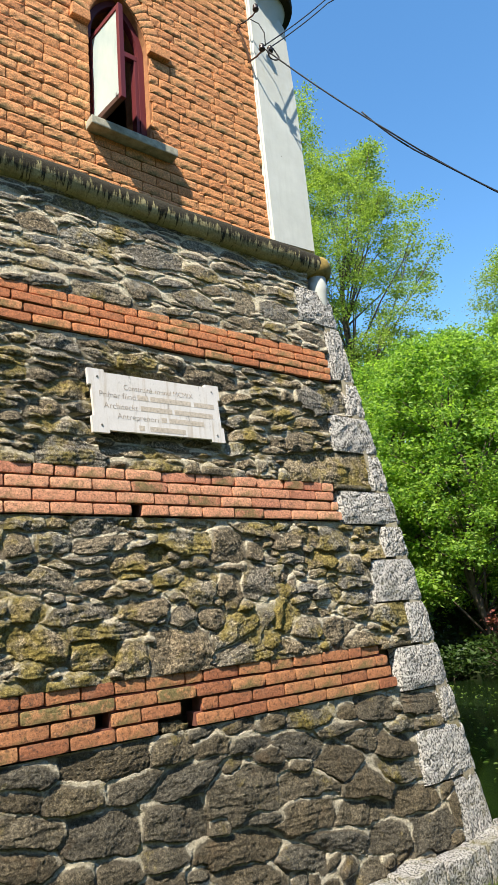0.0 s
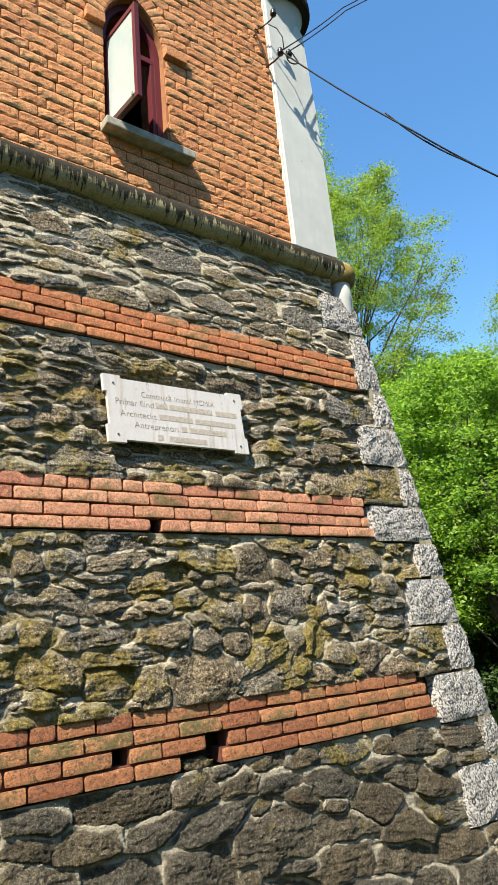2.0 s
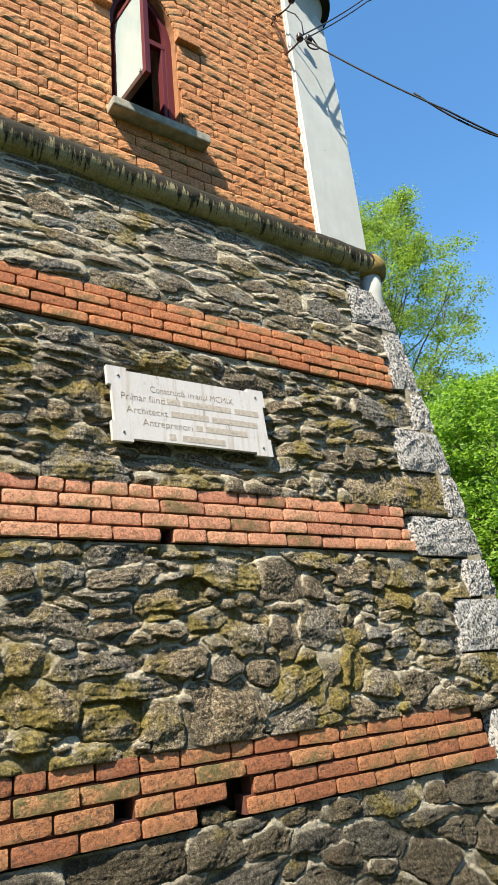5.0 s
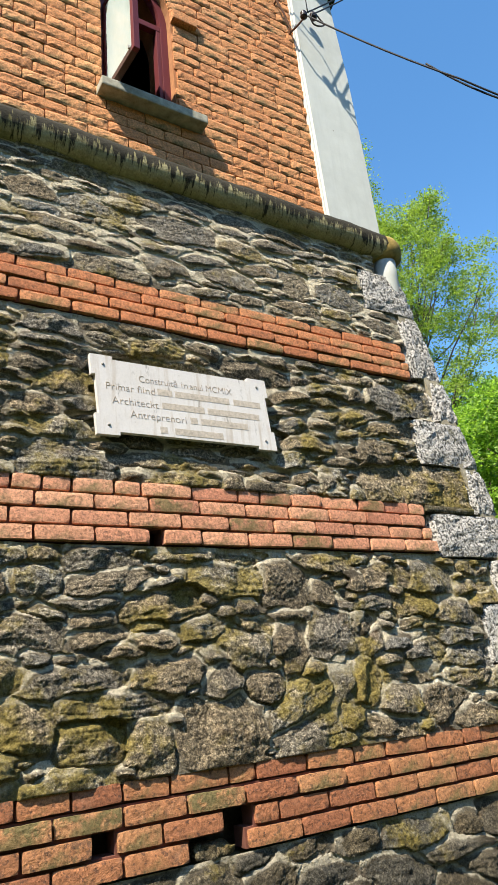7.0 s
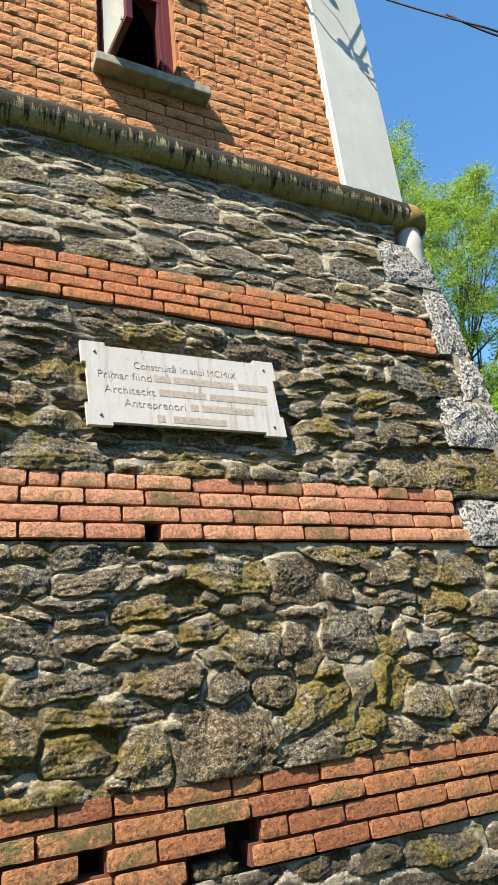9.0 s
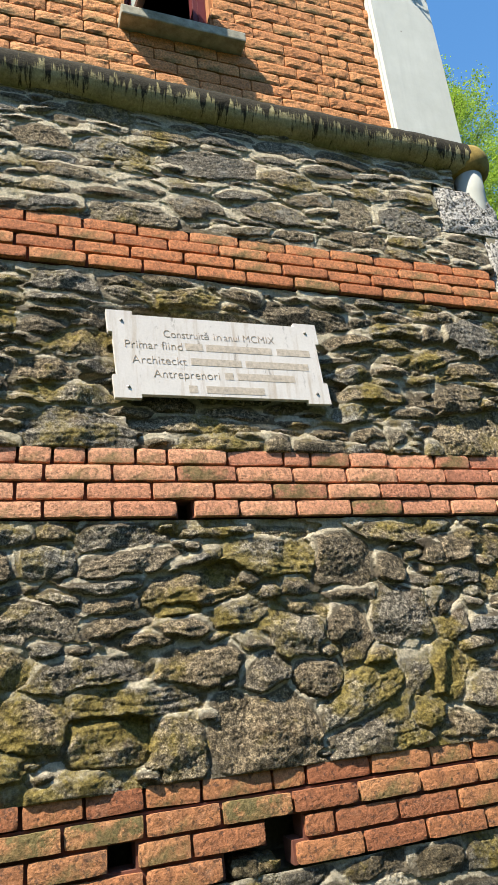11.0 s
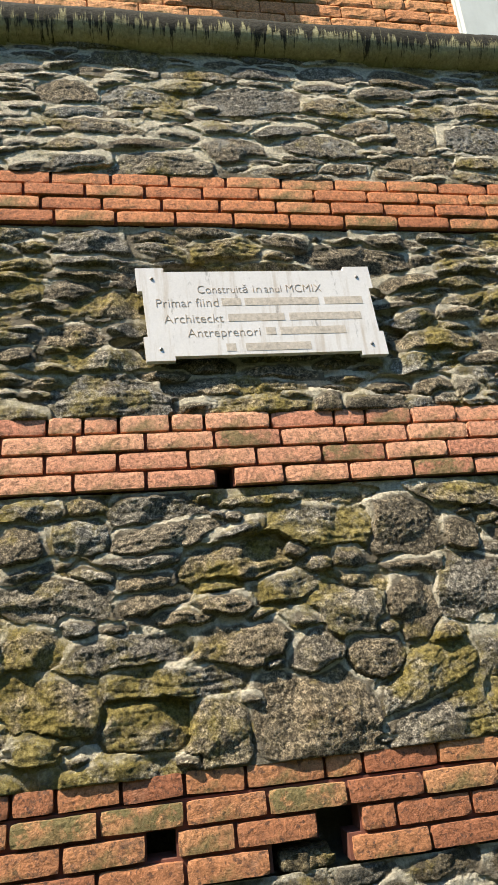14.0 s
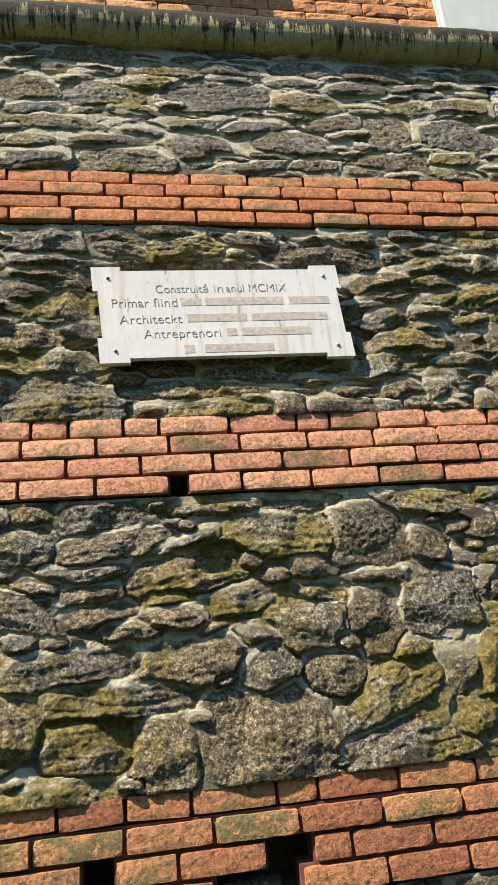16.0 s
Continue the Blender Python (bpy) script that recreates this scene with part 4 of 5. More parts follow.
# voussoirs of the pointed head
vous = brick_mesh("brick", FACE_BRICK, 0.14, 0.066, 0.003, 900, 0.001, 0.003)
r_mid = SPAN + 0.075
top_angle = math.acos((SPAN / 2) / (SPAN + 0.075))
n_v = 10
for i in range(n_v):
    a = top_angle * (i + 0.5) / n_v
    lay_brick(brick_wall, vous, WIN_X1 - r_mid * math.cos(a), FACE_Y - 0.004, SPRING + r_mid * math.sin(a), 0, math.degrees(a))
    lay_brick(brick_wall, vous, WIN_X0 + r_mid * math.cos(a), FACE_Y - 0.004, SPRING + r_mid * math.sin(a), 0, -math.degrees(a))
for x0, x1 in ((WIN_X0 - 0.15, WIN_X0 + 0.0), (WIN_X1, WIN_X1 + 0.19)):
    bm = bmesh.new()
    box(bm, x0, x1, FACE_Y - 0.045, FACE_Y + 0.05, SPRING - 0.01, SPRING + 0.075, 0.006)
    part("label_stop", bm, FACE_BRICK, brick_wall, "projecting orange brick stop of the arch")

# ---- window ----
window = thing("window_1", label="pointed window with dark red frame and one casement open outwards", category="window", kind="structure")
fy0, fy1 = FACE_Y + 0.07, FACE_Y + 0.13
bm = bmesh.new()
inner = 0.05
head = arch_edge(-0.001)
head_in = arch_edge(-inner)
outline = [(WIN_X0 + 0.001, WIN_Z0 - 0.03)] + head + [(WIN_X1 - 0.001, WIN_Z0 - 0.03)]
inside = [(WIN_X0 + inner, WIN_Z0 - 0.03)] + head_in + [(WIN_X1 - inner, WIN_Z0 - 0.03)]
for i in range(len(outline) - 1):
    prism(bm, [outline[i], outline[i + 1], inside[i + 1], inside[i]], fy0, fy1)
part("window_frame", bm, RED_WOOD, window, "dark red painted wooden frame")
bm = bmesh.new()
box(bm, WIN_X0 + inner, WIN_X1 - inner, fy0 + 0.01, fy1 - 0.005, SPRING - 0.05, SPRING, 0.004)
part("transom", bm, RED_WOOD, window)
bm = bmesh.new()
box(bm, WIN_X1 - inner - 0.03, WIN_X1 - inner, fy0 + 0.012, fy1 + 0.02, WIN_Z0, SPRING - 0.05, 0.003)
part("stop_bead", bm, RED_WOOD, window)
bm = bmesh.new()
box(bm, MID - 0.012, MID + 0.012, fy0 + 0.012, fy1 - 0.012, SPRING, SPRING + 0.40, 0.003)
part("glazing_bar", bm, RED_WOOD, window)
sill = bmesh.new()
box(sill, 0.445, 1.175, FACE_Y - 0.10, FACE_Y + 0.16, 5.225, 5.295, 0.010)
part("window_sill", sill, SILL, window, "grey weathered stone sill with lichen")

# pale greenish-white pane colour, uneven in soft upright streaks
pane_s = Surface("pale greenish-white pane", 0.12)
pane_s.b.inputs["Specular IOR Level"].default_value = 0.6
pane_s.colour(pane_s.ramp(pane_s.noise(4, 6, 0.7, pane_s.stretched(1, 1, 0.4)), (0.3, (0.36, 0.45, 0.43)), (0.7, (0.50, 0.56, 0.535))))
PANE = pane_s.m
# the open casement: built closed along +x from its hinge, then swung out
casement = new("casement")
casement.parent = window
casement.matrix_basis = pose(WIN_X0 + 0.052, FACE_Y + 0.065, 0, 0, 0, -84)
for nm, a in (("stile", (0, 0.035, 5.32, 6.14)), ("stile", (0.375, 0.41, 5.32, 6.14)), ("rail", (0.035, 0.375, 5.32, 5.365)), ("rail", (0.035, 0.375, 6.10, 6.14))):
    bm = bmesh.new()
    box(bm, a[0], a[1], -0.02, 0.02, a[2], a[3], 0.003)
    part(nm, bm, DARK_WOOD if nm == "rail" and a[2] < 6 else RED_WOOD, casement)
bm = bmesh.new()
box(bm, 0.033, 0.377, -0.012, -0.006, 5.36, 6.105)
part("pane", bm, PANE, casement, "pale greenish-white glass pane")
bm = bmesh.new()
tube(bm, [(0.36, -0.03, 5.345), (0.36, -0.03, 5.37)], 0.006)
part("latch", bm, STEEL, casement)

# ---- corner pilaster ----
pil = bmesh.new()
prism(pil, [(2.145, 4.80), (2.655, 4.83), (2.65, 5.6), (2.635, 6.4), (2.60, 7.0), (2.585, 7.3), (2.11, 7.9)], 0.125, 0.55)
bmesh.ops.bevel(pil, geom=[e for e in pil.edges if abs(e.verts[0].co.y - 0.125) < 1e-4 and abs(e.verts[1].co.y - 0.125) < 1e-4], offset=0.018, segments=3, affect="EDGES")
pilaster = thing("pilaster", pil, PLASTER, "pale grey plastered corner pilaster above the mossy ledge", "pilaster", kind="structure")
cap = bmesh.new()
lathe(cap, [(0.19, 6.85), (0.205, 7.19), (0.225, 7.34), (0.255, 7.44), (0.285, 7.505), (0.29, 7.52)], 2.40, 0.335, 40)
part("capital", cap, PLASTER, pilaster, "flared pale plaster capital", smooth=True)
rim = bmesh.new()
lathe(rim, [(0.28, 7.52), (0.36, 7.532), (0.37, 7.56), (0.37, 7.62), (0.36, 7.64), (0.36, 8.1)], 2.40, 0.335, 40)
part("rim", rim, LEDGE, pilaster, "dark weathered projecting rim")

# ---- plaque ----
plaque = thing("plaque", label="white marble inscribed plaque with cut-out corners, screwed on stone", category="plaque")
PL = pose(0.822, -0.048, 3.080, -1.0, -0.9, 0)
plaque.matrix_basis = PL


def plaque_outline():
    """Top and bottom tabs reach past the body at all four corners; the foot is set to one side."""
    w, h = 0.497, 0.208
    tx, tz, nx, nz = 0.095, 0.088, 0.018, 0.018
    pts = [(-w + nx, -h + nz + tz), (-w, -h + nz + tz), (-w, -h), (-w + tx + nx, -h), (-w + tx + nx, -h + nz), (w - tx - nx, -h + nz), (w - tx - nx, -h), (w, -h),
           (w, -h + tz + nz), (w - nx, -h + tz + nz), (w - nx, h - tz - nz), (w, h - tz - nz), (w, h), (w - tx - nx, h), (w - tx - nx, h - nz),
           (-w + tx + nx, h - nz), (-w + tx + nx, h), (-w, h), (-w, h - tz - nz), (-w + nx, h - tz - nz)]
    return [(x - 0.058 * z, z) for x, z in pts]


bm = bmesh.new()
prism(bm, plaque_outline(), -0.012, 0.015)
panel = part("panel", bm, MARBLE, plaque)
for sx, sz in ((-1, 1), (1, 1), (-1, -1), (1, -1)):
    bm = bmesh.new()
    zz = sz * 0.158
    xx = sx * 0.435 - 0.058 * zz
    tube(bm, [(xx, -0.010, zz), (xx, -0.0145, zz), (xx + 0.001, -0.0165, zz - 0.001)], [0.0075, 0.007, 0.004], 10)
    part("screw", bm, STEEL, plaque, "dull steel screw head")


def word(text, x0, x1, z, size, parent):
    """One cut word between x0 and x1."""
    cu = bpy.data.curves.new("word", "FONT")
    cu.body, cu.size, cu.extrude, cu.offset, cu.align_x = text, size, 0.0009, -0.0011, "LEFT"
    ob = new("word", cu)
    bpy.context.view_layer.update()
    me = bpy.data.meshes.new_from_object(ob.evaluated_get(bpy.context.evaluated_depsgraph_get()))
    bpy.data.objects.remove(ob)
    bpy.data.curves.remove(cu)
    xs = [v.co.x for v in me.vertices]
    lo, wide = min(xs), max(xs) - min(xs)
    for v in me.vertices:
        x = x0 + (v.co.x - lo) * (x1 - x0) / wide
        zz = z + v.co.y
        v.co = (x - 0.058 * zz, -0.0125 - v.co.z, zz)
    me.materials.clear()
    me.materials.append(INCISED)
    ob = new("word", me)
    ob.parent = parent
    return ob


def bar(x0, x1, z0, z1, parent):
    """A plain bar in place of a word."""
    bm = bmesh.new()
    prism(bm, [(x - 0.058 * z, z) for x, z in ((x0, z0), (x1, z0), (x1, z1), (x0, z1))], -0.0130, -0.0122)
    return part("word_bar", bm, FAINT, parent)


LINES = ((3.186, 0.052, (("Construită", 0.560, 0.765), ("in", 0.790, 0.825), ("anul", 0.838, 0.910), ("MCMIX", 0.932, 1.083)), ()),
         (3.126, 0.056, (("Primar", 0.389, 0.530), ("fiind", 0.548, 0.640)), ((0.655, 0.735), (0.750, 1.065), (1.090, 1.257))),
         (3.054, 0.056, (("Architeckt", 0.416, 0.655),), ((0.675, 0.910), (0.930, 1.240))),
         (2.990, 0.056, (("Antreprenori", 0.505, 0.800),), ((0.825, 0.865), (0.885, 1.163))),
         (2.921, 0.056, (), ((0.656, 0.695), (0.735, 1.006))))
for zc, size, texts, bars in LINES:
    zl = zc - 3.080
    shift = -0.822 + 0.058 * zl
    for text, x0, x1 in texts:
        word(text, x0 + shift, x1 + shift, zl - size * 0.33, size, plaque)
    for x0, x1 in bars:
        bar(x0 + shift, x1 + shift, zl - 0.016, zl + 0.018, plaque)

# ---- wires and their bracket ----
SHIFT = Vector((-0.055, 0.0, -0.05))
bracket = thing("insulator_bracket", label="rusty iron wire bracket with two insulators on the pilaster", category="wire bracket")
bracket.location = SHIFT
for pts, r in (([(2.03, 0.17, 7.02), (2.03, 0.10, 7.02), (2.00, 0.10, 7.03)], 0.008), ([(2.01, 0.12, 7.03), (2.06, 0.10, 6.86), (2.11, 0.10, 6.68)], 0.009),
               ([(2.11, 0.13, 6.68), (2.12, 0.02, 6.66), (2.15, -0.03, 6.70)], 0.008), ([(2.08, 0.13, 7.10), (2.12, 0.02, 7.12), (2.14, -0.01, 7.16)], 0.007)):
    bm = bmesh.new()
    tube(bm, pts, r)
    part("arm", bm, IRON, bracket)
for x, y, z in ((2.15, -0.03, 6.70), (2.14, -0.01, 7.16), (2.22, -0.06, 6.69)):
    bm = bmesh.new()
    lathe(bm, [(0.012, z), (0.026, z + 0.004), (0.030, z + 0.02), (0.022, z + 0.035), (0.026, z + 0.05), (0.018, z + 0.068), (0.006, z + 0.075)], x, y, 16)
    part("insulator", bm, PORCELAIN, bracket, "dark glazed porcelain insulator", smooth=True)


def hang(a, b, sag, n=22, sway=0.0):
    out = []
    for i in range(n + 1):
        f = i / n
        p = Vector(a).lerp(Vector(b), f)
        p.z -= sag * 4 * f * (1 - f)
        p.y += sway * math.sin(f * 9)
        out.append(p)
    return out


bm = bmesh.new()
tube(bm, hang((2.12, -0.05, 6.66), (2.79, -0.745, 5.60), 0.03) + hang((2.79, -0.745, 5.60), (3.65, -1.25, 4.955), 0.03)[1:], 0.0068)
service = thing("service_cable", bm, CABLE, "black twisted overhead service cable tied to the bracket", "cable", "overhead cables", smooth=True)
bm = bmesh.new()
tube(bm, hang((2.66, -0.60, 5.835), (3.10, -0.94, 5.31), 0.045, 16) + hang((3.10, -0.94, 5.31), (3.66, -1.25, 4.94), 0.0, 6)[1:], 0.007)
part("second_strand", bm, CABLE, service, smooth=True)
bm = bmesh.new()
tube(bm, hang((3.65, -1.25, 4.955), (12.0, -6.0, 3.9), 0.5), 0.0068)
part("far_run", bm, CABLE, service, smooth=True)
bm = bmesh.new()
tube(bm, hang((2.09, -0.04, 6.68), (3.20, 0.09, 8.0), 0.02) + hang((3.20, 0.09, 8.0), (9.0, 0.6, 14.6), 0.1)[1:], 0.0062)
tagged(new("overhead_cable", mesh_of("overhead_cable", bm, CABLE, True)), "black overhead cable pair rising from the bracket", "cable", "overhead cables")
bm = bmesh.new()
tube(bm, hang((2.15, -0.06, 6.68), (3.20, 0.06, 7.93), 0.02) + hang((3.20, 0.06, 7.93), (9.0, 0.5, 14.4), 0.1)[1:], 0.0062)
tagged(new("overhead_cable", mesh_of("overhead_cable", bm, CABLE, True)), "black overhead cable pair rising from the bracket", "cable", "overhead cables")
bm = bmesh.new()
ring = [(2.25 + 0.062 * math.cos(a), -0.07 + 0.01 * math.sin(2 * a), 6.68 + 0.062 * math.sin(a)) for a in [math.tau * k / 22 * 1.12 for k in range(23)]]
tube(bm, [Vector(q) + SHIFT for q in ring], 0.0062)
tagged(new("cable_coil", mesh_of("cable_coil", bm, CABLE, True)), "small loop of spare black cable at the bracket", "cable")
bm = bmesh.new()
tube(bm, [Vector(q) + SHIFT for q in ((2.02, 0.10, 7.03), (2.08, 0.02, 7.06), (2.15, -0.02, 7.01), (2.18, -0.05, 6.90), (2.17, -0.06, 6.74))], 0.005)
tagged(new("link_cable", mesh_of("link_cable", bm, CABLE, True)), "thin black link wire between the insulators", "cable")


# ---- ground, kerb, water ----
def land(x, y):
    z = -0.33 + 0.05 * noise.noise(Vector((x * 0.5, y * 0.5, 0)))
    # unseen slope, added behind and beside the lawn to block low sky light
    z += 0.72 * max(0.0, min(max(-8.5 - y, -10.5 - x), 26.0))
    if x > 4.0:
        bed = min(1, (x - 4.0) / 0.9)
        z -= 0.95 * bed
    if x > 16:
        z += 1.35 * min(1, (x - 16) / 2.5)
    if x > 25:
        z += 0.16 * (min(x, 110) - 25) + 0.5 * noise.noise(Vector((x * 0.1, y * 0.1, 4)))
    return z


bm = bmesh.new()
xs = [-3000, -600, -120, -60, -40, -36.5, -30, -25, -20, -15, -12, -10.5, -8] + [-5 + 0.5 * i for i in range(64)] + [28, 32, 38, 46, 58, 75, 110, 300, 900, 3000]
ys = [-3000, -600, -120, -60, -40, -34.5, -30, -25, -20, -15, -12, -10, -8.5] + [-6 + 0.6 * i for i in range(54)] + [28, 34, 42, 55, 80, 140, 600, 3000]
grid = [[bm.verts.new((x, y, land(x, y))) for x in xs] for y in ys]
for u, v in zip(grid, grid[1:]):
    for i in range(len(xs) - 1):
        bm.faces.new((u[i], u[i + 1], v[i + 1], v[i]))
thing("ground", bm, GROUND, "grassy soil with a stream bed beside the building", "ground", kind="structure", smooth=True)
bm = bmesh.new()
vs = [bm.verts.new(p) for p in ((4.1, -60, -0.72), (17.5, -60, -0.72), (17.5, 90, -0.72), (4.1, 90, -0.72))]
bm.faces.new(vs)
thing("water", bm, WATER, "still dark green water of a shaded stream", "stream", kind="structure")

kerb = thing("kerb", label="low kerb of pale rough stones along the wall foot", category="kerb", kind="structure")
x = 0.6
while x < 6.5:
    w = rng.uniform(0.38, 0.62)
    bm = bmesh.new()
    top = rng.uniform(-0.03, 0.005)
    y_in = front(0) - 0.025 if x < 3.4 else front(0) + 0.1
    box(bm, x + 0.008, x + w - 0.008, front(0) - 0.215, y_in, -0.45, top, 0.018)
    bmesh.ops.subdivide_edges(bm, edges=bm.edges[:], cuts=5, use_grid_fill=True)
    for v in bm.verts:
        v.co += Vector((0.3, 1, 0.8)) * (0.026 * noise.noise(v.co * 7 + Vector((x, 0, 0))) + 0.012 * noise.noise(v.co * 24))
    part("kerb_stone", bm, KERB_STONE, kerb)
    x += w


def blades(name, spots, low, high, material, label, category):
    verts, faces = [], []
    r = random.Random(77)
    for x, y, z in spots:
        h, a = r.uniform(low, high), r.uniform(0, math.tau)
        lean = r.uniform(0.1, 0.6) * h
        dx, dy, w = math.cos(a), math.sin(a), r.uniform(0.003, 0.006)
        i = len(verts)
        verts += [(x - dy * w, y + dx * w, z), (x + dy * w, y - dx * w, z), (x + dx * lean * 0.4, y + dy * lean * 0.4, z + h * 0.6), (x + dx * lean, y + dy * lean, z + h * r.uniform(0.75, 1))]
        faces += [(i, i + 1, i + 2), (i + 2, i + 1, i + 3)]
    me = bpy.data.meshes.new(name)
    me.from_pydata(verts, [], faces)
    me.materials.append(material)
    return tagged(new(name, me), label, category, kind="stuff")


GRASS = make_leaf("fresh grass blades", (0.06, 0.10, 0.02), (0.13, 0.18, 0.04), 0.3)
r = random.Random(5)
spots = []
for k in range(9000):
    x, y = r.uniform(1.2, 4.2), front(0) - 0.22 - abs(r.gauss(0, 0.5))
    spots.append((x, y, land(x, y) - 0.02))
blades("grass", spots, 0.05, 0.20, GRASS, "fresh green grass at the foot of the kerb", "grass")

# ---- trees on the far bank ----
SPRING_LEAF = make_leaf("light spring leaves", (0.09, 0.15, 0.026), (0.31, 0.39, 0.09), 0.5)
DENSE_LEAF = make_leaf("fresh green leaves", (0.075, 0.165, 0.026), (0.34, 0.47, 0.092), 0.5)
# SHADE_LEAF: leaf colour darkened to stand in for shade under the trees
SHADE_LEAF = make_leaf("green leaves darkened as shade", (0.02, 0.045, 0.008), (0.05, 0.085, 0.018), 0.3)
RED_LEAF = make_leaf("reddish leaves", (0.16, 0.045, 0.04), (0.30, 0.10, 0.07), 0.3)


def leaf_mesh(name, centres, spread, count, size, material, seed, flat=0.5):
    """Many small folded leaves in loose clumps about the given places."""
    g = np.random.default_rng(seed)
    c = np.repeat(np.array(centres), count, axis=0)
    n = len(c)
    off = g.normal(size=(n, 3)) * spread * np.array((1, 1, 0.55))
    p = c + off
    a = g.normal(size=(n, 3)) * np.array((1, 1, flat))
    a /= np.linalg.norm(a, axis=1)[:, None]
    b = np.cross(a, g.normal(size=(n, 3)) * np.array((0.6, 0.6, 1.2)))
    b /= np.linalg.norm(b, axis=1)[:, None]
    s = size * g.uniform(0.55, 1.35, size=(n, 1))
    nrm = np.cross(a, b)
    v = np.empty((n, 4, 3))
    v[:, 0] = p - a * s
    v[:, 1] = p + b * s * 0.6 + nrm * s * 0.15
    v[:, 2] = p + a * s - nrm * s * 0.2
    v[:, 3] = p - b * s * 0.6 + nrm * s * 0.15
    me = bpy.data.meshes.new(name)
    i = np.arange(n) * 4
    faces = np.concatenate([np.stack([i, i + 1, i + 2], 1), np.stack([i, i + 2, i + 3], 1)])
    me.from_pydata(v.reshape(-1, 3).tolist(), [], faces.tolist())
    me.materials.append(material)
    return me


def tree(x, y, height, crown_low, radius, clumps, count, spread, size, material, seed, label, airy=0.0, lean=(0, 0)):
    r = random.Random(seed)
    base = Vector((x, y, land(x, y) - 0.1))
    root = new("tree")
    tagged(root, label, "tree", "trees on the far bank")
    root.location = base
    centres = []
    bm = bmesh.new()
    n = 12
    spine = [Vector((lean[0] * (i / n) ** 1.4 + 0.25 * math.sin(i * 0.9 + seed), lean[1] * (i / n) ** 1.4 + 0.2 * math.cos(i * 1.1 + seed), height * 0.92 * i / n)) for i in range(n + 1)]
    r0 = height * 0.016
    tube(bm, spine, [r0 * (1 - 0.93 * i / n) for i in range(n + 1)], 8)
    trunk = new("trunk", mesh_of("trunk", bm, BARK, True))
    trunk.parent = root
    limbs = bmesh.new()
    for k in range(clumps):
        f = r.random()
        zz = crown_low + (height - crown_low) * f
        wide = radius * (math.sin(math.pi * (0.12 + 0.80 * f)) ** 0.75) * (0.55 + 0.5 * noise.noise(Vector((seed, zz * 0.35, k * 0.01))) + 0.35)
        a = r.uniform(0, math.tau)
        d = wide * math.sqrt(r.uniform(0.12, 1))
        j = min(n, max(1, int(n * zz / height)))
        mid = spine[j]
        tip = Vector((mid.x + d * math.cos(a), mid.y + d * math.sin(a), zz + r.uniform(-0.3, 0.4)))
        centres.append(tip)
        if k % 3 == 0:
            start = spine[max(1, j - r.choice((1, 2, 2)))]
            bend = start.lerp(tip, 0.55) + Vector((r.uniform(-0.3, 0.3), r.uniform(-0.3, 0.3), r.uniform(-0.2, 0.35)))
            rr = r0 * 0.22 * (1.1 - f)
            tube(limbs, [start, bend, tip], [rr + 0.015, rr * 0.6 + 0.012, 0.010], 5)
            if airy:
                for q in range(3):
                    e = tip + Vector((r.gauss(0, 0.5), r.gauss(0, 0.5), r.gauss(0.2, 0.4)))
                    tube(limbs, [bend.lerp(tip, 0.6), tip.lerp(e, 0.5) + Vector((0, 0, 0.06)), e], [0.014, 0.010, 0.006], 4)
                    centres.append(e)
        elif airy:
            for q in range(2):
                centres.append(tip + Vector((r.gauss(0, 0.5), r.gauss(0, 0.5), r.gauss(0.1, 0.4))))
    ob = new("branchwork", mesh_of("branchwork", limbs, BARK, True))
    ob.parent = root
    crown = new("crown", leaf_mesh("crown", [tuple(c) for c in centres], spread, count, size, material, seed))
    crown.parent = root
    return root


def bank(distance, across):
    """A place on the far bank, by its distance from the first standpoint and its offset across."""
    return (-1.364 + 0.804 * distance + 0.594 * across, -3.71 + 0.594 * distance - 0.804 * across)


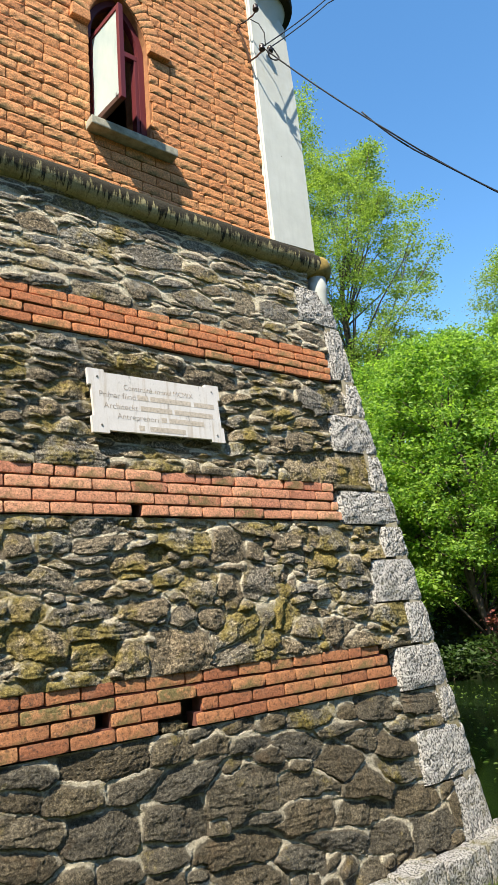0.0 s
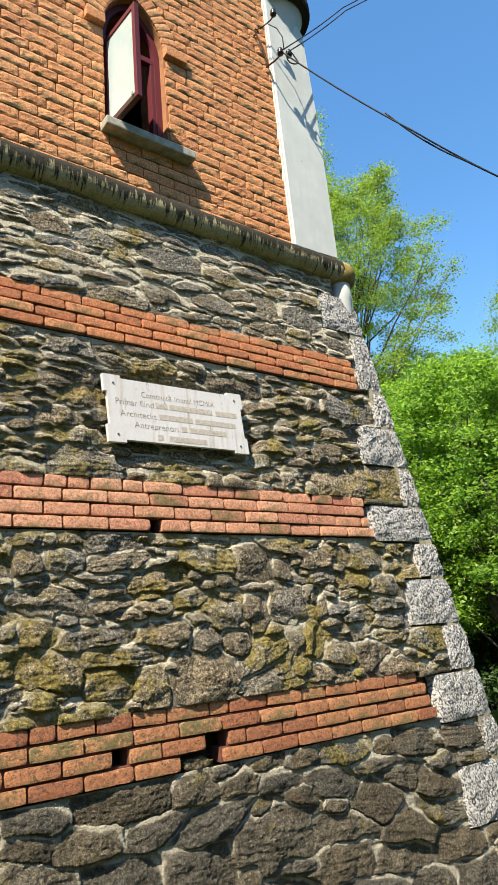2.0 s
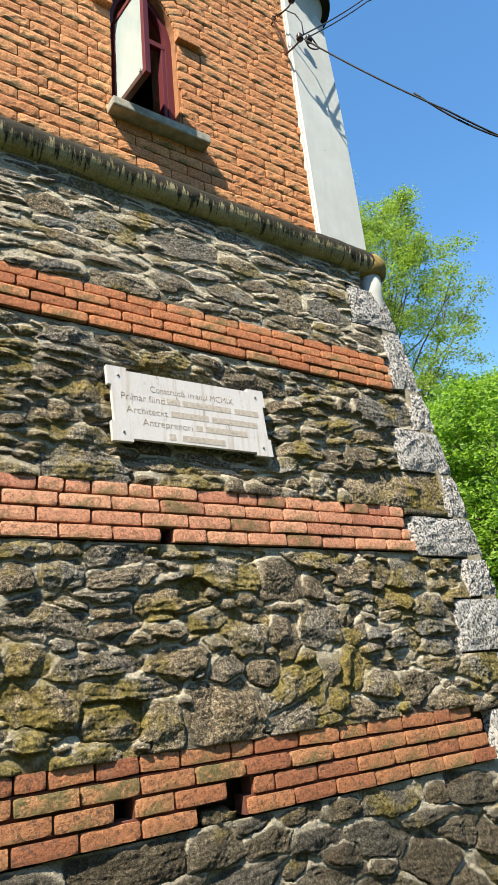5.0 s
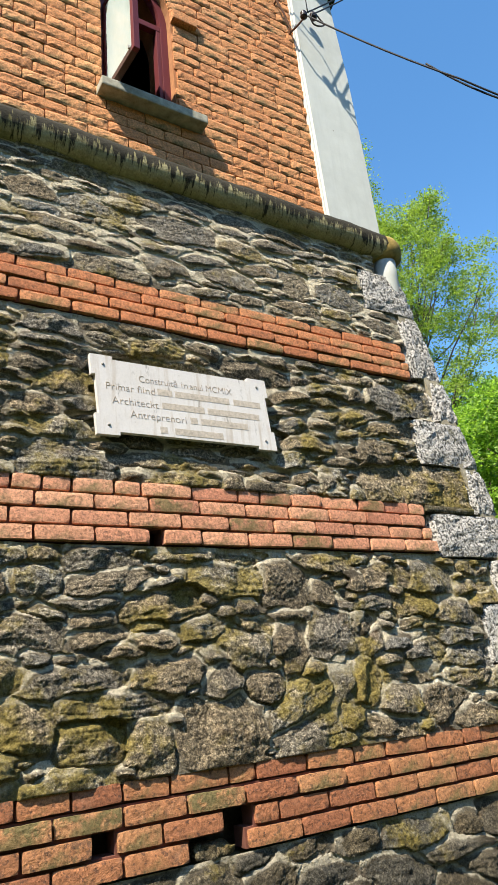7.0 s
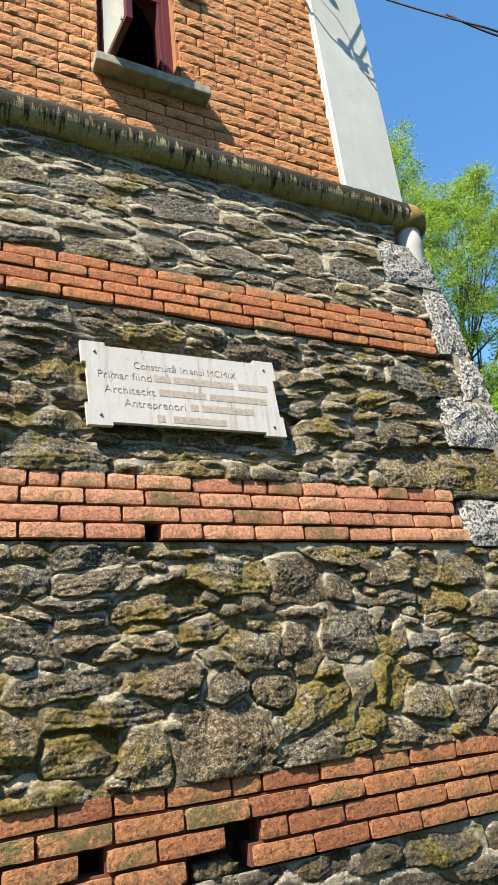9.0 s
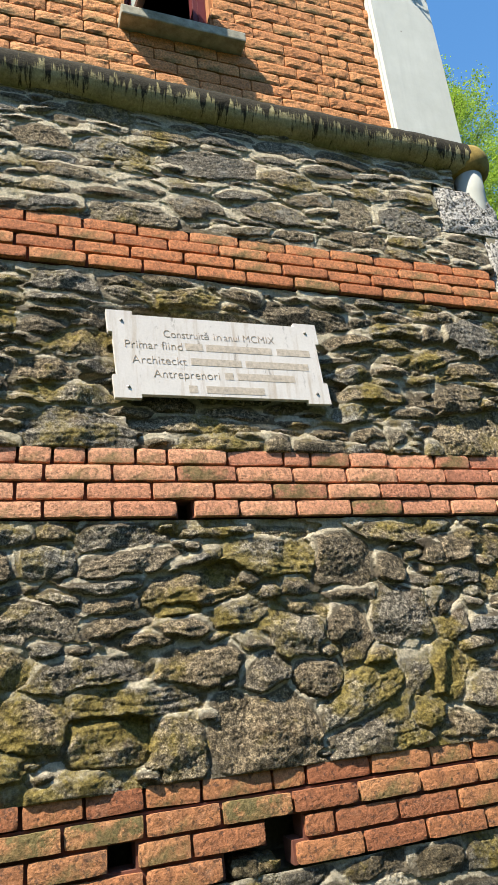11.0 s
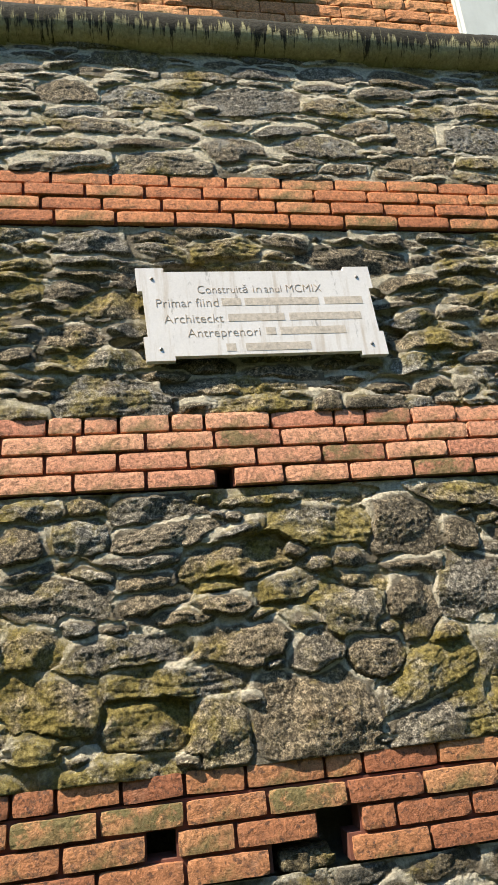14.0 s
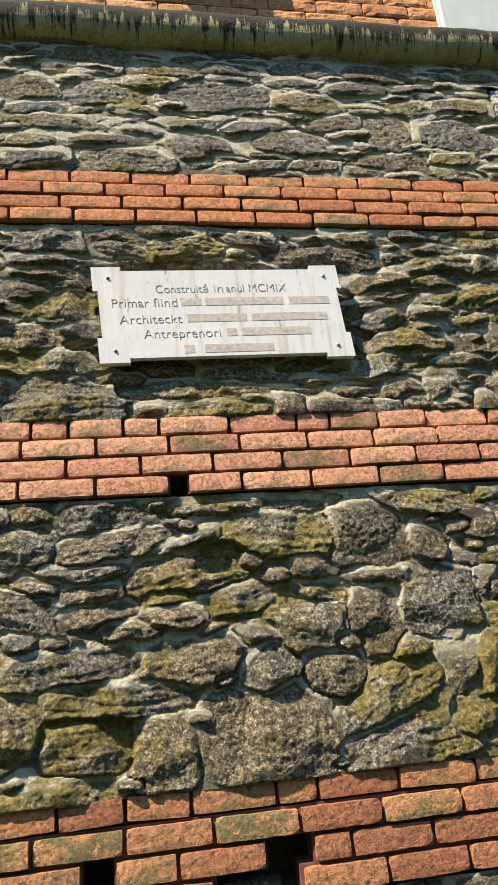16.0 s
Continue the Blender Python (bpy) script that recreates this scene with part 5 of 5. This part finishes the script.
AIRY = "tall slender tree with sparse light green spring leaves"
DENSE = "broad tree with dense fresh green leaves on the stream bank"
tree(*bank(32, -3.4), 25.0, 9.0, 5.2, 230, 130, 0.30, 0.062, SPRING_LEAF, 3, AIRY, 1.0, (0.8, -0.8))
tree(*bank(33, -6.1), 32.5, 14.0, 2.5, 110, 130, 0.30, 0.062, SPRING_LEAF, 5, AIRY, 1.0)
tree(*bank(37, 5.6), 18.6, 9.0, 2.6, 60, 120, 0.34, 0.062, SPRING_LEAF, 9, AIRY, 1.0)
for d, a, h, lo, rad, cl, seed in ((27, -4.2, 12.0, 2.6, 2.6, 150, 21), (26, -0.9, 11.0, 1.9, 2.8, 170, 22), (29, 1.4, 12.6, 2.4, 2.9, 170, 23), (25.5, 3.2, 10.6, 1.6, 2.6, 160, 24),
                                   (31, 5.2, 13.8, 2.0, 3.2, 170, 25), (33, -1.5, 13.6, 2.0, 3.2, 170, 26), (36, 2.4, 14.5, 1.5, 3.6, 170, 27), (38, -5.5, 14.5, 0.6, 3.6, 150, 28), (30, 9.5, 14.0, 0.6, 3.6, 150, 29), (33, 0.6, 8.0, 0.2, 3.8, 150, 30), (32, 4.6, 8.0, 0.2, 3.6, 150, 31), (34, -4.0, 8.0, 0.2, 3.6, 140, 32),
                                   (22.5, 1.0, 10.6, 2.1, 3.1, 150, 33), (23, 4.8, 9.0, 2.1, 2.9, 150, 34), (22.2, -2.2, 8.0, 2.4, 2.4, 120, 35)):
    tree(*bank(d, a), h, lo, rad, cl, 225, 0.30, 0.072, DENSE_LEAF, seed, DENSE)


def shrub(x, y, size, material, seed, label):
    r = random.Random(seed)
    root = tagged(new("shrub"), label, "shrub", "shrubs on the far bank")
    root.location = (x, y, land(x, y) - 0.05)
    stems = bmesh.new()
    centres = []
    for k in range(26):
        tip = Vector((r.gauss(0, 0.45), r.gauss(0, 0.45), r.uniform(0.3, 1.15))) * size
        tube(stems, [(0, 0, 0), tip * 0.5 + Vector((0, 0, 0.1)), tip], [0.02, 0.014, 0.006], 4)
        centres.append(tuple(tip))
    ob = new("stems", mesh_of("stems", stems, BARK, True))
    ob.parent = root
    ob = new("foliage", leaf_mesh("foliage", centres, 0.2 * size, 50, 0.085, material, seed))
    ob.parent = root


shrub(*bank(22.5, 2.1), 1.3, RED_LEAF, 41, "small reddish-leaved shrub under the trees")
# shrubs added to darken the bank, with the shade put into their leaf colour
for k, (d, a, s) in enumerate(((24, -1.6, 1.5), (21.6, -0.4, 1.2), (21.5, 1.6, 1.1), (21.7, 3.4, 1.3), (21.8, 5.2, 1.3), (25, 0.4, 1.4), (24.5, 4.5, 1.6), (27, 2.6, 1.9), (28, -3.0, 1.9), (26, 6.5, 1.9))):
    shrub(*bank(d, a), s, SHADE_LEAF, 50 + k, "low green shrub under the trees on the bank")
g = random.Random(8)
# pale leaf-shaped specks laid on the water as painted glints
sparkle_spots = [(g.uniform(6.5, 15), g.uniform(0, 11), -0.715) for k in range(1600)]
me = leaf_mesh("floating_leaves", sparkle_spots, 0.02, 1, 0.034, SPRING_LEAF, 61, 0.02)
tagged(new("floating_leaves", me), "scattered pale specks standing in for sparkles on the dark water", "leaves", kind="stuff")
